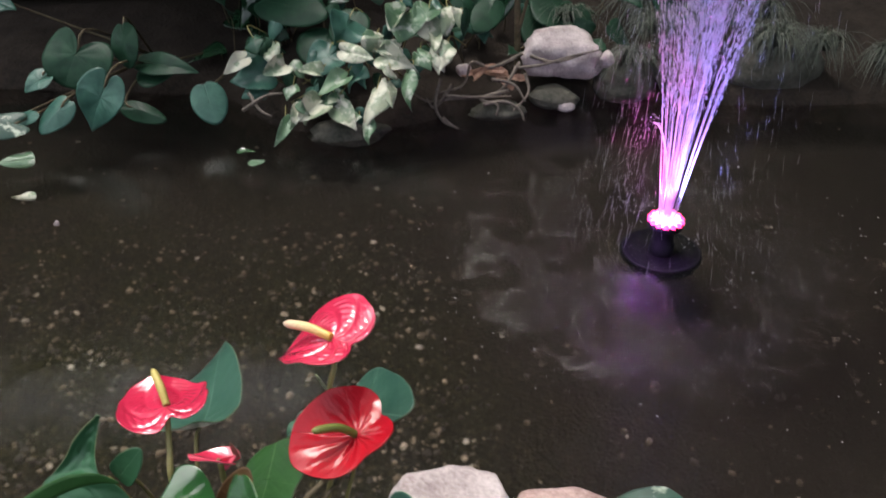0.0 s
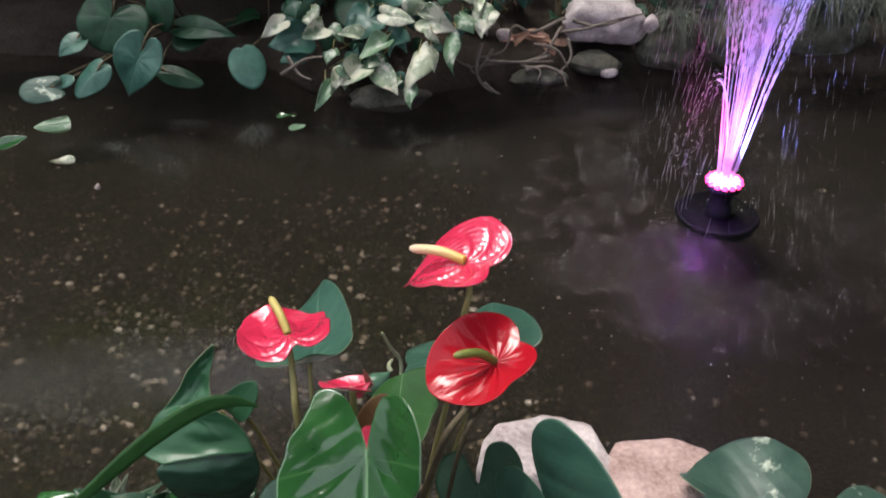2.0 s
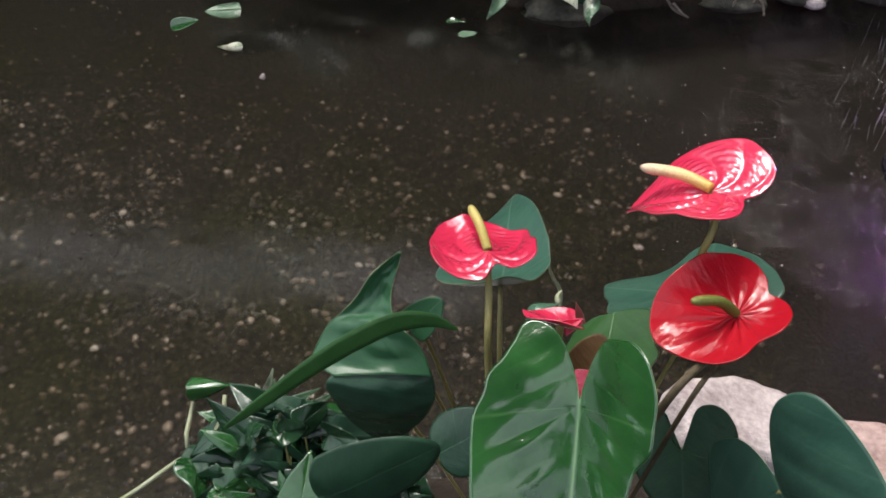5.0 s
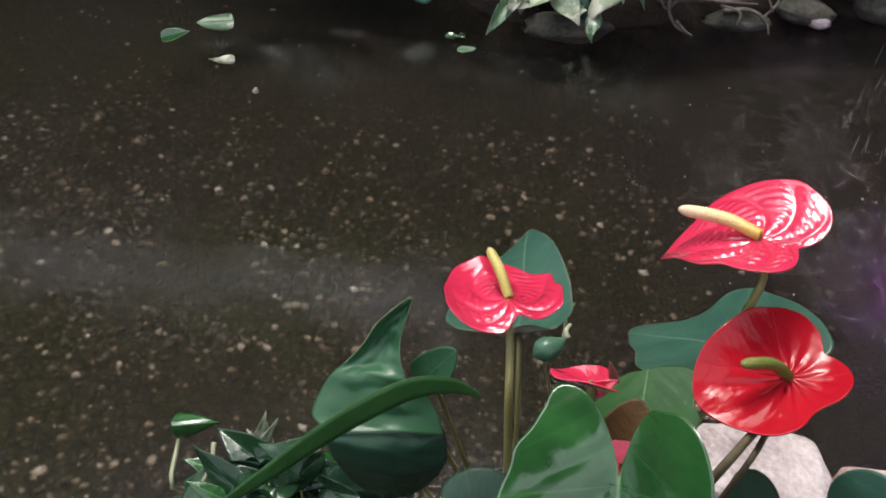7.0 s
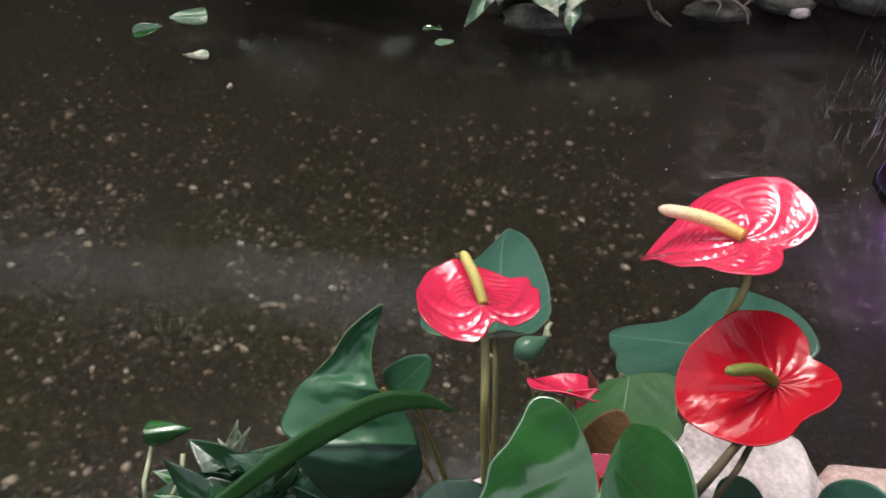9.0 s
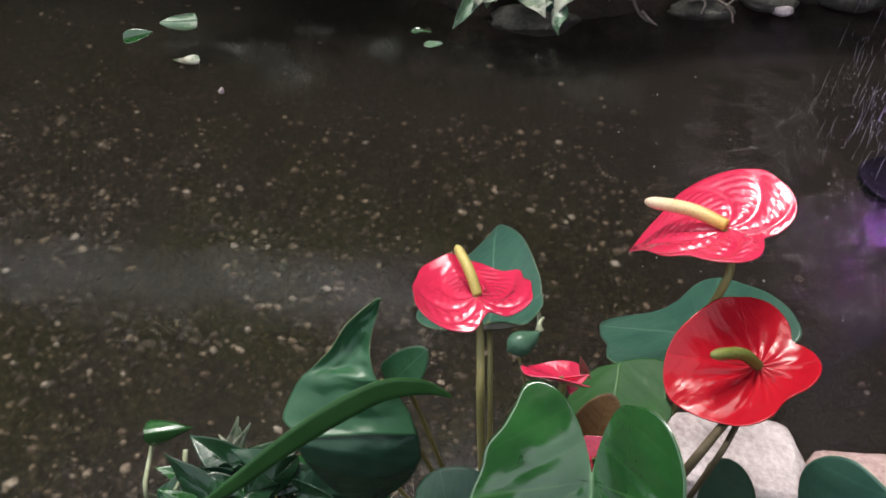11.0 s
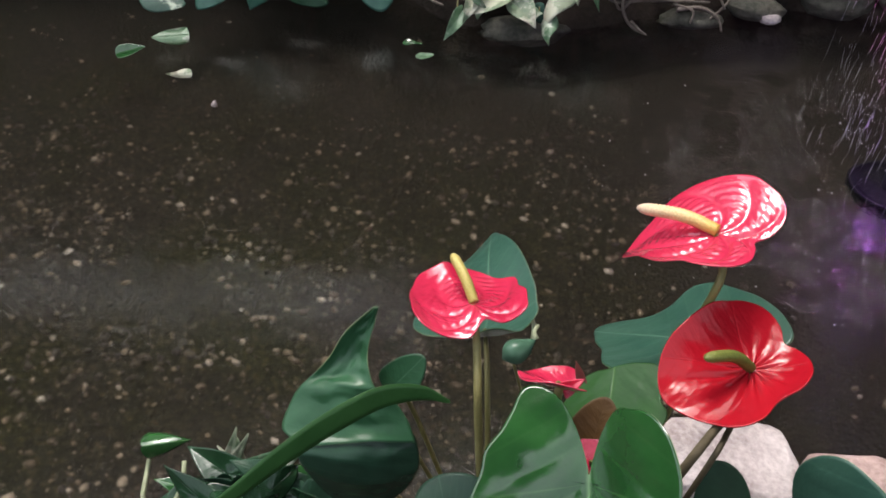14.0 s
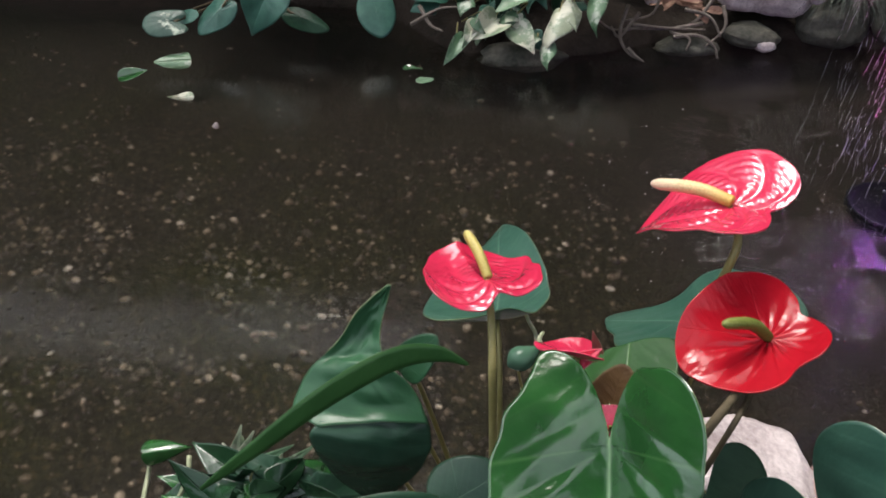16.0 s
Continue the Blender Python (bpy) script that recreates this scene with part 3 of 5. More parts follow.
# out-of-view blocks of dark greenery, added to close the place and limit the sky; lower on one side, where the sky
# mirrors in the water
slab("backdrop", -14, -4.0, 7.0, 7.6, -0.3, 5.2, M_WALL, "out-of-view dark greenery block closing the far side")
slab("backdrop", -4.0, -1.2, 7.0, 7.6, -0.3, 4.95, M_WALL, "out-of-view dark greenery block closing the far side")
slab("backdrop", -1.2, 14, 7.0, 7.6, -0.3, 8.2, M_WALL, "tall out-of-view dark greenery block closing the far side")
slab("backdrop", -14.6, -14, -8, 7.6, -0.3, 4.0, M_WALL, "out-of-view dark block added to close one side")
slab("backdrop", 14, 14.6, -8, 7.6, -0.3, 5.0, M_WALL, "out-of-view dark block added to close one side")
slab("backdrop", -14, 14, -8.6, -8, -0.3, 4.0, M_WALL, "out-of-view dark block added behind the near bank")


def clumps(name, label, seed, count, size, xs, ys, zs, lift=1.0):
    """An unseen mass of dark clumps that blocks light, with gaps between them, thinner towards its lower side."""
    rg = random.Random(seed)
    bm = bmesh.new()
    bmesh.ops.create_icosphere(bm, subdivisions=2 if count < 500 else 1, radius=1.0)
    unit = np.array([v.co[:] for v in bm.verts])
    tri = np.array([[v.index for v in f.verts] for f in bm.faces])
    bm.free()
    av, af, n = [], [], 0
    for _ in range(count):
        r = rg.uniform(*size)
        k = unit * (r * (1 + 0.25 * np.sin(unit[:, [1]] * 5 + rg.uniform(0, 6)) + 0.12 * np.sin(unit[:, [0]] * 11 + rg.uniform(0, 6)))) * np.array([1, 1, 0.7])
        av.append(k + np.array([rg.uniform(*xs), rg.uniform(*ys), zs[0] + (zs[1] - zs[0]) * rg.random() ** lift]))
        af.append(tri + n)
        n += len(unit)
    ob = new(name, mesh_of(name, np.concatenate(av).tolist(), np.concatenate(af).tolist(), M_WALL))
    tagged(ob, label, "greenery", kind="structure")


# unseen upper blocks, added to narrow the sky strip mirrored in the water
slab("backdrop", -14, -4.4, 7.0, 7.6, 6.2, 13.0, M_WALL, "unseen dark block added above the far side to narrow the mirrored sky")
slab("backdrop", -4.4, -1.2, 7.0, 7.6, 6.0, 9.6, M_WALL, "unseen dark block added above the far side to narrow the mirrored sky")
# unseen clumps added overhead to keep bright sky off glossy petals and leaves
clumps("sky_blocker", "unseen dark clumps high above one side of the pond, added to block sky", 8, 2000, (0.22, 0.5), (1.0, 12.0), (0.1, 5.5), (5.6, 6.5))
clumps("sky_blocker", "unseen dark clumps high above one side of the pond, added to block sky", 12, 600, (0.22, 0.5), (2.1, 12.0), (-1.6, 0.1), (5.6, 6.5))
clumps("sky_blocker", "unseen dark clumps high above the near bank, added to block sky", 9, 440, (0.12, 0.28), (-2.0, 0.25), (-0.9, 1.4), (5.6, 6.2))
# unseen clumps added above the far bank only to darken it
clumps("shade_clumps", "unseen dark clumps above the far bank, added to shade it", 4, 220, (0.12, 0.26), (-3.2, -0.9), (4.0, 5.2), (1.45, 1.85))
clumps("shade_clumps", "unseen dark clumps above the far bank, added to shade it", 11, 70, (0.07, 0.15), (-1.7, -0.75), (3.72, 4.3), (0.72, 0.95))
clumps("shade_clumps", "unseen dark clumps above the far bank, added to shade it", 6, 80, (0.10, 0.20), (-1.2, 0.1), (4.4, 5.4), (1.25, 1.6))


def gravel():
    """Loose pebbles on the pond floor, joined."""
    rg = random.Random(11)
    bm = bmesh.new()
    bmesh.ops.create_icosphere(bm, subdivisions=1, radius=1.0)
    unit = np.array([v.co[:] for v in bm.verts])
    tri = np.array([[v.index for v in f.verts] for f in bm.faces])
    bm.free()
    av, af, n = [], [], 0
    for _ in range(14000):
        y = 0.8 + 2.7 * rg.random() ** 1.2
        x = rg.uniform(-2.6, 1.9)
        if not near_edge(x) - 0.02 < y < far_edge(x):
            continue
        if x > 0.1 and rg.random() < 0.82:
            continue
        if rg.random() < smooth(2.2, 3.1, y + 0.5 * noise.noise(Vector((x * 1.3, y * 1.3, 9)))) * 0.93:
            continue
        if noise.noise(Vector((x * 4, y * 4, 2))) < rg.uniform(-0.5, 0.25):
            continue
        s = 0.0034 + 0.0090 * rg.random() ** 2.2
        a = rg.uniform(0, 6.28)
        k = unit * np.array([s * rg.uniform(0.9, 1.5), s * rg.uniform(0.7, 1.1), s * rg.uniform(0.45, 0.7)])
        k = k * (1 + 0.26 * np.sin(unit * 5 + rg.uniform(0, 6)))
        c, d = math.cos(a), math.sin(a)
        k = np.stack([k[:, 0] * c - k[:, 1] * d, k[:, 0] * d + k[:, 1] * c, k[:, 2]], 1)
        av.append(k + np.array([x, y, ground_z(x, y) + s * 0.3]))
        af.append(tri + n)
        n += len(unit)
    v, f = np.concatenate(av), np.concatenate(af)
    ob = new("gravel", mesh_of("gravel", v.tolist(), f.tolist(), M_GRAVEL))
    ob.parent = ground
    tagged(ob, "loose brown and tan pebbles on the pond floor", kind="stuff")


gravel()

# ---------- fountain ----------
FX, FY = FOUNTAIN[0], FOUNTAIN[1]
LED_Z = 0.125
fountain = thing("fountain", (FX, FY, 0.0), "black floating fountain with glowing pink light and water jets", "fountain")


def lathe(profile, centre, sides=40):
    verts, faces = [], []
    for r, z in profile:
        for k in range(sides):
            a = 2 * math.pi * k / sides
            verts.append((centre[0] + r * math.cos(a), centre[1] + r * math.sin(a), centre[2] + z))
    for i in range(len(profile) - 1):
        for k in range(sides):
            k2 = (k + 1) % sides
            faces.append((i * sides + k, i * sides + k2, (i + 1) * sides + k2, (i + 1) * sides + k))
    return verts, faces


part("float_ring", *lathe([(0.09, -0.076), (0.13, -0.066), (0.140, -0.036), (0.141, -0.012), (0.137, -0.002), (0.131, 0.0015), (0.124, -0.012), (0.10, -0.020), (0.03, -0.020)], (FX, FY, 0), 56), M_PLASTIC, fountain, "black plastic float")
part("pump_column", *lathe([(0.044, -0.012), (0.042, 0.03), (0.036, 0.036), (0.034, 0.08), (0.040, 0.092), (0.056, 0.10)], (FX, FY, 0), 36), M_PLASTIC, fountain, "black pump column")
lamp_head = part("light_ring", *lathe([(0.056, 0.098), (0.062, 0.104), (0.062, 0.118), (0.056, 0.124), (0.02, 0.126), (0.0, 0.126)], (FX, FY, 0), 32), M_PLASTIC, fountain, "black lamp housing")
for k in range(14):
    a = 2 * math.pi * k / 14
    c = (FX + 0.052 * math.cos(a), FY + 0.052 * math.sin(a), 0.120)
    part("led", *lathe([(0.011, 0.0), (0.0105, 0.006), (0.007, 0.010), (0.0, 0.012)], c, 12), M_LED, lamp_head, "glowing pink lamp")
part("lens", *lathe([(0.057, 0.1245), (0.05, 0.129), (0.03, 0.132), (0.0, 0.133)], (FX, FY, 0), 32), M_LENS, lamp_head, "glowing pink lens")
# the nozzle is given the lens glow to stand for glare over it
part("nozzle", *lathe([(0.022, 0.124), (0.022, 0.138), (0.017, 0.146), (0.0, 0.146)], (FX, FY, 0), 20), M_LENS, fountain, "clear glowing nozzle")


def lamp(name, place, target, colour, watts, radius):
    d = bpy.data.lights.new(name, "SPOT")
    d.energy, d.color, d.shadow_soft_size = watts, colour, radius
    d.spot_size, d.spot_blend = radians(74), 0.6
    o = new(name, d)
    o.matrix_world = look(place, target)
    return tagged(o, "coloured fountain lamp", "lamp")


lamp("fountain_lamp", (FX - 0.045, FY - 0.06, LED_Z + 0.015), (FX - 0.12, FY - 0.08, 1.5), (1.0, 0.12, 0.55), 66, 0.01)
lamp("fountain_lamp", (FX + 0.075, FY - 0.04, LED_Z + 0.015), (FX + 0.15, FY - 0.08, 1.5), (0.24, 0.26, 1.0), 205, 0.01)
ring_data = bpy.data.lights.new("ring_lamp", "POINT")
ring_data.energy, ring_data.color, ring_data.shadow_soft_size = 2.4, (0.52, 0.18, 0.9), 0.04
ring_lamp = new("ring_lamp", ring_data)
ring_lamp.location = (FX - 0.07, FY - 0.07, LED_Z + 0.03)
tagged(ring_lamp, "violet glow of the fountain lamps", "lamp")


def jet_line(vx, vy, vz, t0, t1, n):
    g = 9.8
    return [Vector((FX + vx * t, FY + vy * t, 0.14 + vz * t - 0.5 * g * t * t)) for t in np.linspace(t0, t1, n)]


def drop_mesh(out_v, out_f, p, d, length, r):
    """One stretched drop along d."""
    d = d.normalized()
    s = d.orthogonal().normalized()
    o = d.cross(s)
    b = len(out_v)
    out_v.append(p - d * length * 0.5)
    for k in range(4):
        a = k * math.pi / 2
        out_v.append(p + d * length * 0.12 + (s * math.cos(a) + o * math.sin(a)) * r)
    out_v.append(p + d * length * 0.5)
    for k in range(4):
        k2 = (k + 1) % 4
        out_f.append((b, b + 1 + k2, b + 1 + k))
        out_f.append((b + 5, b + 1 + k, b + 1 + k2))


def spray():
    rg = random.Random(5)
    dv, df = [], []
    for i in range(52):
        a = 2 * math.pi * i / 52 + rg.uniform(-0.1, 0.1)
        q = rg.choice((0.35, 0.7, 1.0))
        vx, vy = 0.095 + 0.62 * q * math.cos(a), 0.05 + 0.48 * q * math.sin(a)
        ox, oy = 0.027 * q * math.cos(a), 0.027 * q * math.sin(a)
        vz = rg.uniform(4.6, 5.2)
        t1 = rg.uniform(0.08, 0.20)
        pts = [p + Vector((ox, oy, 0)) for p in jet_line(vx, vy, vz, 0, t1, 14)]
        v, f = tube(pts, [0.0011 - 0.0006 * k / 13 + 0.0004 * rg.random() for k in range(14)], 5)
        part("water_jet", v, f, M_JET, fountain)
        for _ in range(230):
            t = t1 * 0.75 + (0.62 - t1) * rg.random() ** 1.2
            spread = 0.35 + t * 2.6
            p = jet_line(vx + rg.gauss(0, 0.06) * spread, vy + rg.gauss(0, 0.06) * spread, vz + rg.gauss(0, 0.1), t, t, 1)[0] + Vector((ox, oy, 0))
            d = Vector((vx, vy, vz - 9.8 * t))
            drop_mesh(dv, df, p, d, rg.uniform(0.008, 0.035), rg.uniform(0.0006, 0.0013) * (1 + 1.6 * t))
    for _ in range(420):
        a, r = rg.uniform(0, 6.28), 0.30 * math.sqrt(rg.random()) + 0.04
        p = Vector((FX + 0.06 + r * math.cos(a), FY + r * math.sin(a), rg.random() ** 0.9 * 1.25))
        drop_mesh(dv, df, p, Vector((0.13 + rg.gauss(0, 0.03), rg.gauss(0, 0.03), -1)), rg.uniform(0.02, 0.09), rg.uniform(0.00022, 0.00042))
    for _ in range(130):
        t = 0.06 + rg.random() ** 0.8 * 0.44
        p = jet_line(-0.34 + rg.gauss(0, 0.03), 0.0 + rg.gauss(0, 0.03), 2.6 + rg.gauss(0, 0.08), t, t, 1)[0]
        drop_mesh(dv, df, p, Vector((-0.34, 0, 2.6 - 9.8 * t)), rg.uniform(0.006, 0.02), rg.uniform(0.0004, 0.0009))
    for _ in range(70):
        a, r = rg.uniform(1.9, 4.4), rg.uniform(0.10, 0.36)
        p = Vector((FX + r * math.cos(a), FY + r * math.sin(a), rg.random() * 0.95))
        drop_mesh(dv, df, p, Vector((-0.05 + rg.gauss(0, 0.03), rg.gauss(0, 0.03), -1)), rg.uniform(0.03, 0.13), rg.uniform(0.00022, 0.00048))
    for _ in range(45):
        a, r = rg.uniform(2.5, 3.7), rg.uniform(0.12, 0.30)
        p = Vector((FX + r * math.cos(a), FY + r * math.sin(a), 0.12 + rg.random() * 0.7))
        drop_mesh(dv, df, p, Vector((-0.10 + rg.gauss(0, 0.03), rg.gauss(0, 0.03), -1)), rg.uniform(0.03, 0.13), rg.uniform(0.00022, 0.00048))
    for _ in range(45):
        a, r = rg.uniform(2.6, 3.7), rg.uniform(0.08, 0.20)
        p = Vector((FX + r * math.cos(a), FY + r * math.sin(a), 0.10 + rg.random() * 0.75))
        drop_mesh(dv, df, p, Vector((-0.08 + rg.gauss(0, 0.03), rg.gauss(0, 0.03), -1)), rg.uniform(0.03, 0.12), rg.uniform(0.00025, 0.0005))
    part("side_jet", *tube(jet_line(-0.34, 0, 2.6, 0, 0.27, 16), [0.0046 - 0.0018 * k / 15 for k in range(16)], 6), M_JET, fountain)
    part("spray", dv, df, M_JET, fountain, "falling drops of lit water", smooth=False, kind="stuff")


spray()


def foam():
    """Splash beads and small bubbles lying on the water round the fountain; they also stand in for its glints."""
    rg = random.Random(9)
    v, f = [], []
    for _ in range(380):
        a, r = rg.uniform(0, 6.28), 0.16 + 0.80 * rg.random() ** 0.8
        c = Vector((FX + r * math.cos(a), FY - 0.12 + r * math.sin(a) * 0.85, 0.001))
        s = 0.0010 + 0.0022 * rg.random() ** 2.5
        b = len(v)
        for j, (rr, zz) in enumerate(((1.0, 0.0), (0.75, 0.55))):
            for k in range(7):
                q = 2 * math.pi * k / 7
                v.append(c + Vector((math.cos(q) * rr * s, math.sin(q) * rr * s, zz * s)))
        v.append(c + Vector((0, 0, 0.85 * s)))
        for k in range(7):
            k2 = (k + 1) % 7
            f.append((b + k, b + k2, b + 7 + k2, b + 7 + k))
            f.append((b + 7 + k, b + 7 + k2, b + 14))
    part("splash_foam", v, f, M_JET, fountain, "small splash bubbles on the water, also standing for its glints", kind="stuff")


foam()

# ---------- near bank: rocks ----------
rock((-0.006, 1.062, 0.175), (0.295, 0.20, 0.305), 31, M_ROCK, "pale pinkish-grey angular rock on the bank", 4, (4, 7), cuts=5, flat=0.3, rough=0.06, planes=22)
rock((0.240, 0.985, 0.115), (0.35, 0.27, 0.295), 34, M_ROCK_TAN, "pink weathered angular rock on the bank", -12, (-4, 2), cuts=5, flat=0.4, rough=0.06, planes=20)
rock((0.36, 0.87, 0.12), (0.20, 0.26, 0.24), 37, M_ROCK_TAN, "pink low rock beside the variegated leaves", 25, (-6, 8), cuts=5, flat=0.2, rough=0.07, planes=16)
rock((0.108, 1.075, 0.27), (0.06, 0.06, 0.08), 4, M_ROCK_DARK, "small mossy stone between two pale rocks", 0, cuts=3)
rock((-0.345, 0.97, 0.235), (0.14, 0.11, 0.09), 5, M_ROCK, "pale rock hidden under the leaves", 30, cuts=4, flat=0.3)

# ---------- anthurium ----------
CROWN = Vector((-0.26, 0.78, 0.30))
anthurium = thing("anthurium", CROWN, "red anthurium with glossy heart-shaped leaves on the near bank", "plant")


def crown(dx=0.0, dy=0.0):
    return (CROWN.x + dx, CROWN.y + dy, 0.28)


spathe_flower(anthurium, (-0.147, 0.843, 0.965), (-0.859, 0.379, -0.345), (-0.365, 0.02, 0.931), (0.055, -0.181, -0.237, 0.188, -0.085, 0.0, 0.1023),
              (38, 45, 54, 57, 56, 54, 53, 64, 68, 76, 96, 94, 86, 86, 79, 74, 72, 72, 69, 68, 63, 51), M_SPATHE,
              [(-0.146, 0.843, 0.970), (-0.177, 0.863, 0.9695), (-0.215, 0.889, 0.955)], 0.0056, M_SPADIX_CREAM,
              [(-0.140, 0.815, 0.948), (-0.146, 0.803, 0.922), (-0.15, 0.83, 0.85), (-0.16, 0.88, 0.72), (-0.2, 0.86, 0.5), crown(0.05, 0.02)],
              "bright red spathe with embossed veins", "cream spike", relief="spathe", depth=0.0019, veins=3.6, seed=1)
spathe_flower(anthurium, (-0.110, 0.750, 0.888), (-0.999, -0.007, -0.053), (-0.051, -0.175, 0.983), (0.273, 0.555, 0.375, 0.058, -0.25, 0.0, 0.0809),
              (49, 48, 46, 43, 46, 60, 70, 74, 80, 87, 84, 77, 68, 63, 62, 61, 63, 63, 55, 42, 45, 48), M_SPATHE_DARK,
              [(-0.111, 0.748, 0.891), (-0.131, 0.740, 0.911), (-0.160, 0.725, 0.921)], 0.0048, M_SPADIX_GREEN,
              [(-0.122, 0.722, 0.872), (-0.148, 0.684, 0.872), (-0.170, 0.655, 0.862), (-0.20, 0.66, 0.74), (-0.24, 0.72, 0.55), crown(0.03, 0)],
              "deep red shiny spathe", "green spike", stem_mat=M_STEM_BROWN, relief="smooth", depth=0.0021, veins=7.0, seed=2)
spathe_flower(anthurium, (-0.368, 0.808, 0.880), (-0.437, 0.847, -0.302), (-0.12, 0.278, 0.953), (1.024, -0.279, -0.2, -0.551, 0.457, 0.0, 0.0976),
              (33, 44, 48, 55, 62, 62, 61, 65, 70, 79, 82, 83, 83, 74, 72, 59, 57, 54, 54, 46, 40, 31), M_SPATHE,
              [(-0.367, 0.809, 0.881), (-0.379, 0.831, 0.8935), (-0.395, 0.857, 0.900)], 0.0048, M_SPADIX_YELLOW,
              [(-0.362, 0.785, 0.862), (-0.358, 0.765, 0.845), (-0.352, 0.735, 0.79), (-0.34, 0.76, 0.55), crown(-0.06, 0.03)],
              "bright red spathe with ragged rim", "yellow-green spike", relief="spathe", depth=0.0014, veins=3.2, seed=3)
# half-hidden small flower, and one behind the notch of the big leaf
flower(anthurium, (-0.279, 0.722, 0.869), (-0.319, 0.723, 0.877), (0.1, 0.45, 0.89), 0.023, 0.022, M_SPATHE,
       (-0.284, 0.724, 0.865), 0.0012, M_SPADIX_GREEN, [(-0.28, 0.73, 0.8), (-0.27, 0.76, 0.6), crown(0.0, 0.02)],
       label="small red spathe, half hidden", cup=0.5, wave=0.15, seed=4)
leaf(anthurium, (-0.274, 0.722, 0.866), (-0.258, 0.723, 0.880), (0.2, -0.6, 0.7), 0.008, 0.004, M_SPATHE, None, label="upturned red lobe of the small spathe", cup=0.5, wave=0.25, turns=40, rings=8, seed=24, shape="ovate")
leaf(anthurium, (-0.259, 0.733, 0.868), (-0.267, 0.736, 0.890), (-0.3, -0.7, 0.5), 0.005, 0.003, M_BRACT, None, label="withered brownish bract", cup=0.6, wave=0.3, turns=32, rings=6, seed=25, shape="ovate")
flower(anthurium, (-0.251, 0.644, 0.863), (-0.259, 0.659, 0.876), (0.0, -0.7, 0.6), 0.03, 0.02, M_SPATHE,
       (-0.251, 0.643, 0.865), 0.0012, M_SPADIX_GREEN, [(-0.25, 0.70, 0.78), (-0.26, 0.74, 0.6), crown(0.0, 0.0)],
       label="small red spathe behind a leaf", cup=0.3, seed=5)

# leaves, from the largest
broad_leaf(anthurium, (-0.254, 0.612, 0.880), (0.022, -0.848, -0.53), (-0.394, -0.494, 0.775), (-0.295, 0.45, -0.088, 0.609, 0.219, 0.0, 0.2142),
           (14, 59, 69, 77, 80, 81, 82, 82, 86, 83, 96, 113, 158, 173, 146, 123, 103, 92, 86, 79, 80, 77, 82, 92, 70, 12), M_LEAF,
           [(-0.25, 0.63, 0.84), (-0.25, 0.72, 0.55), crown(0.01, -0.04)], "large glossy heart-shaped leaf", depth=0.0012, lump=0.0032, seed=10)
broad_leaf(anthurium, (-0.050, 0.636, 0.770), (0.409, -0.763, -0.5), (-0.804, -0.56, 0.198), (-0.571, -0.074, -0.096, 0.273, -0.004, 0.0, 0.2403),
           (21, 75, 101, 114, 115, 116, 119, 125, 133, 147, 164, 184, 219, 215, 173, 148, 129, 127, 120, 103, 92, 90, 87, 74, 56, 20), M_LEAF_TEAL,
           [(-0.07, 0.66, 0.70), (-0.16, 0.74, 0.45), crown(0.06, -0.02)], "large dull green heart-shaped leaf", depth=0.0016, veins=5.0, seed=11)
broad_leaf(anthurium, (-0.360, 0.898, 0.756), (0.066, 0.941, -0.332), (-0.349, 0.333, 0.876), (0.441, 0.73, 0.942, -0.019, -0.633, 0.0, 0.1841),
           (57, 55, 56, 60, 67, 77, 96, 114, 138, 172, 209, 148, 111, 88, 76, 68, 67, 62, 63, 74, 83, 67), M_LEAF_TEAL,
           [(-0.353, 0.84, 0.775), (-0.345, 0.80, 0.70), (-0.335, 0.80, 0.5), crown(-0.02, 0.06)], "dull green leaf behind a red flower", depth=0.0008, seed=12)
broad_leaf(anthurium, (-0.127, 0.888, 0.785), (-0.703, 0.497, -0.509), (-0.458, 0.232, 0.858), (0.582, -0.354, -0.068, -0.115, 0.074, -0.019, 0.1847),
           (87, 79, 77, 80, 85, 91, 100, 104, 103, 107, 130, 150, 105, 96, 105, 97, 85, 80, 82, 88, 98, 106), M_LEAF_TEAL,
           [(-0.13, 0.88, 0.7), (-0.18, 0.85, 0.5), crown(0.05, 0.05)], "broad dull green leaf", depth=0.0010, seed=13)
broad_leaf(anthurium, (-0.228, 0.738, 0.817), (-0.125, -0.956, -0.266), (-0.503, -0.17, 0.847), (-0.046, -0.108, 0.102, 0.0, -0.011, 0.023, 0.1125),
           (54, 61, 68, 58, 52, 58, 55, 60, 68, 76, 80, 80, 77, 72, 68, 63, 57, 52, 52, 51, 51, 50), M_LEAF_FRESH,
           [(-0.225, 0.75, 0.78), (-0.235, 0.78, 0.65), (-0.25, 0.78, 0.5), crown(0.02, 0.02)], "green leaf behind the large one", depth=0.0005, seed=14)


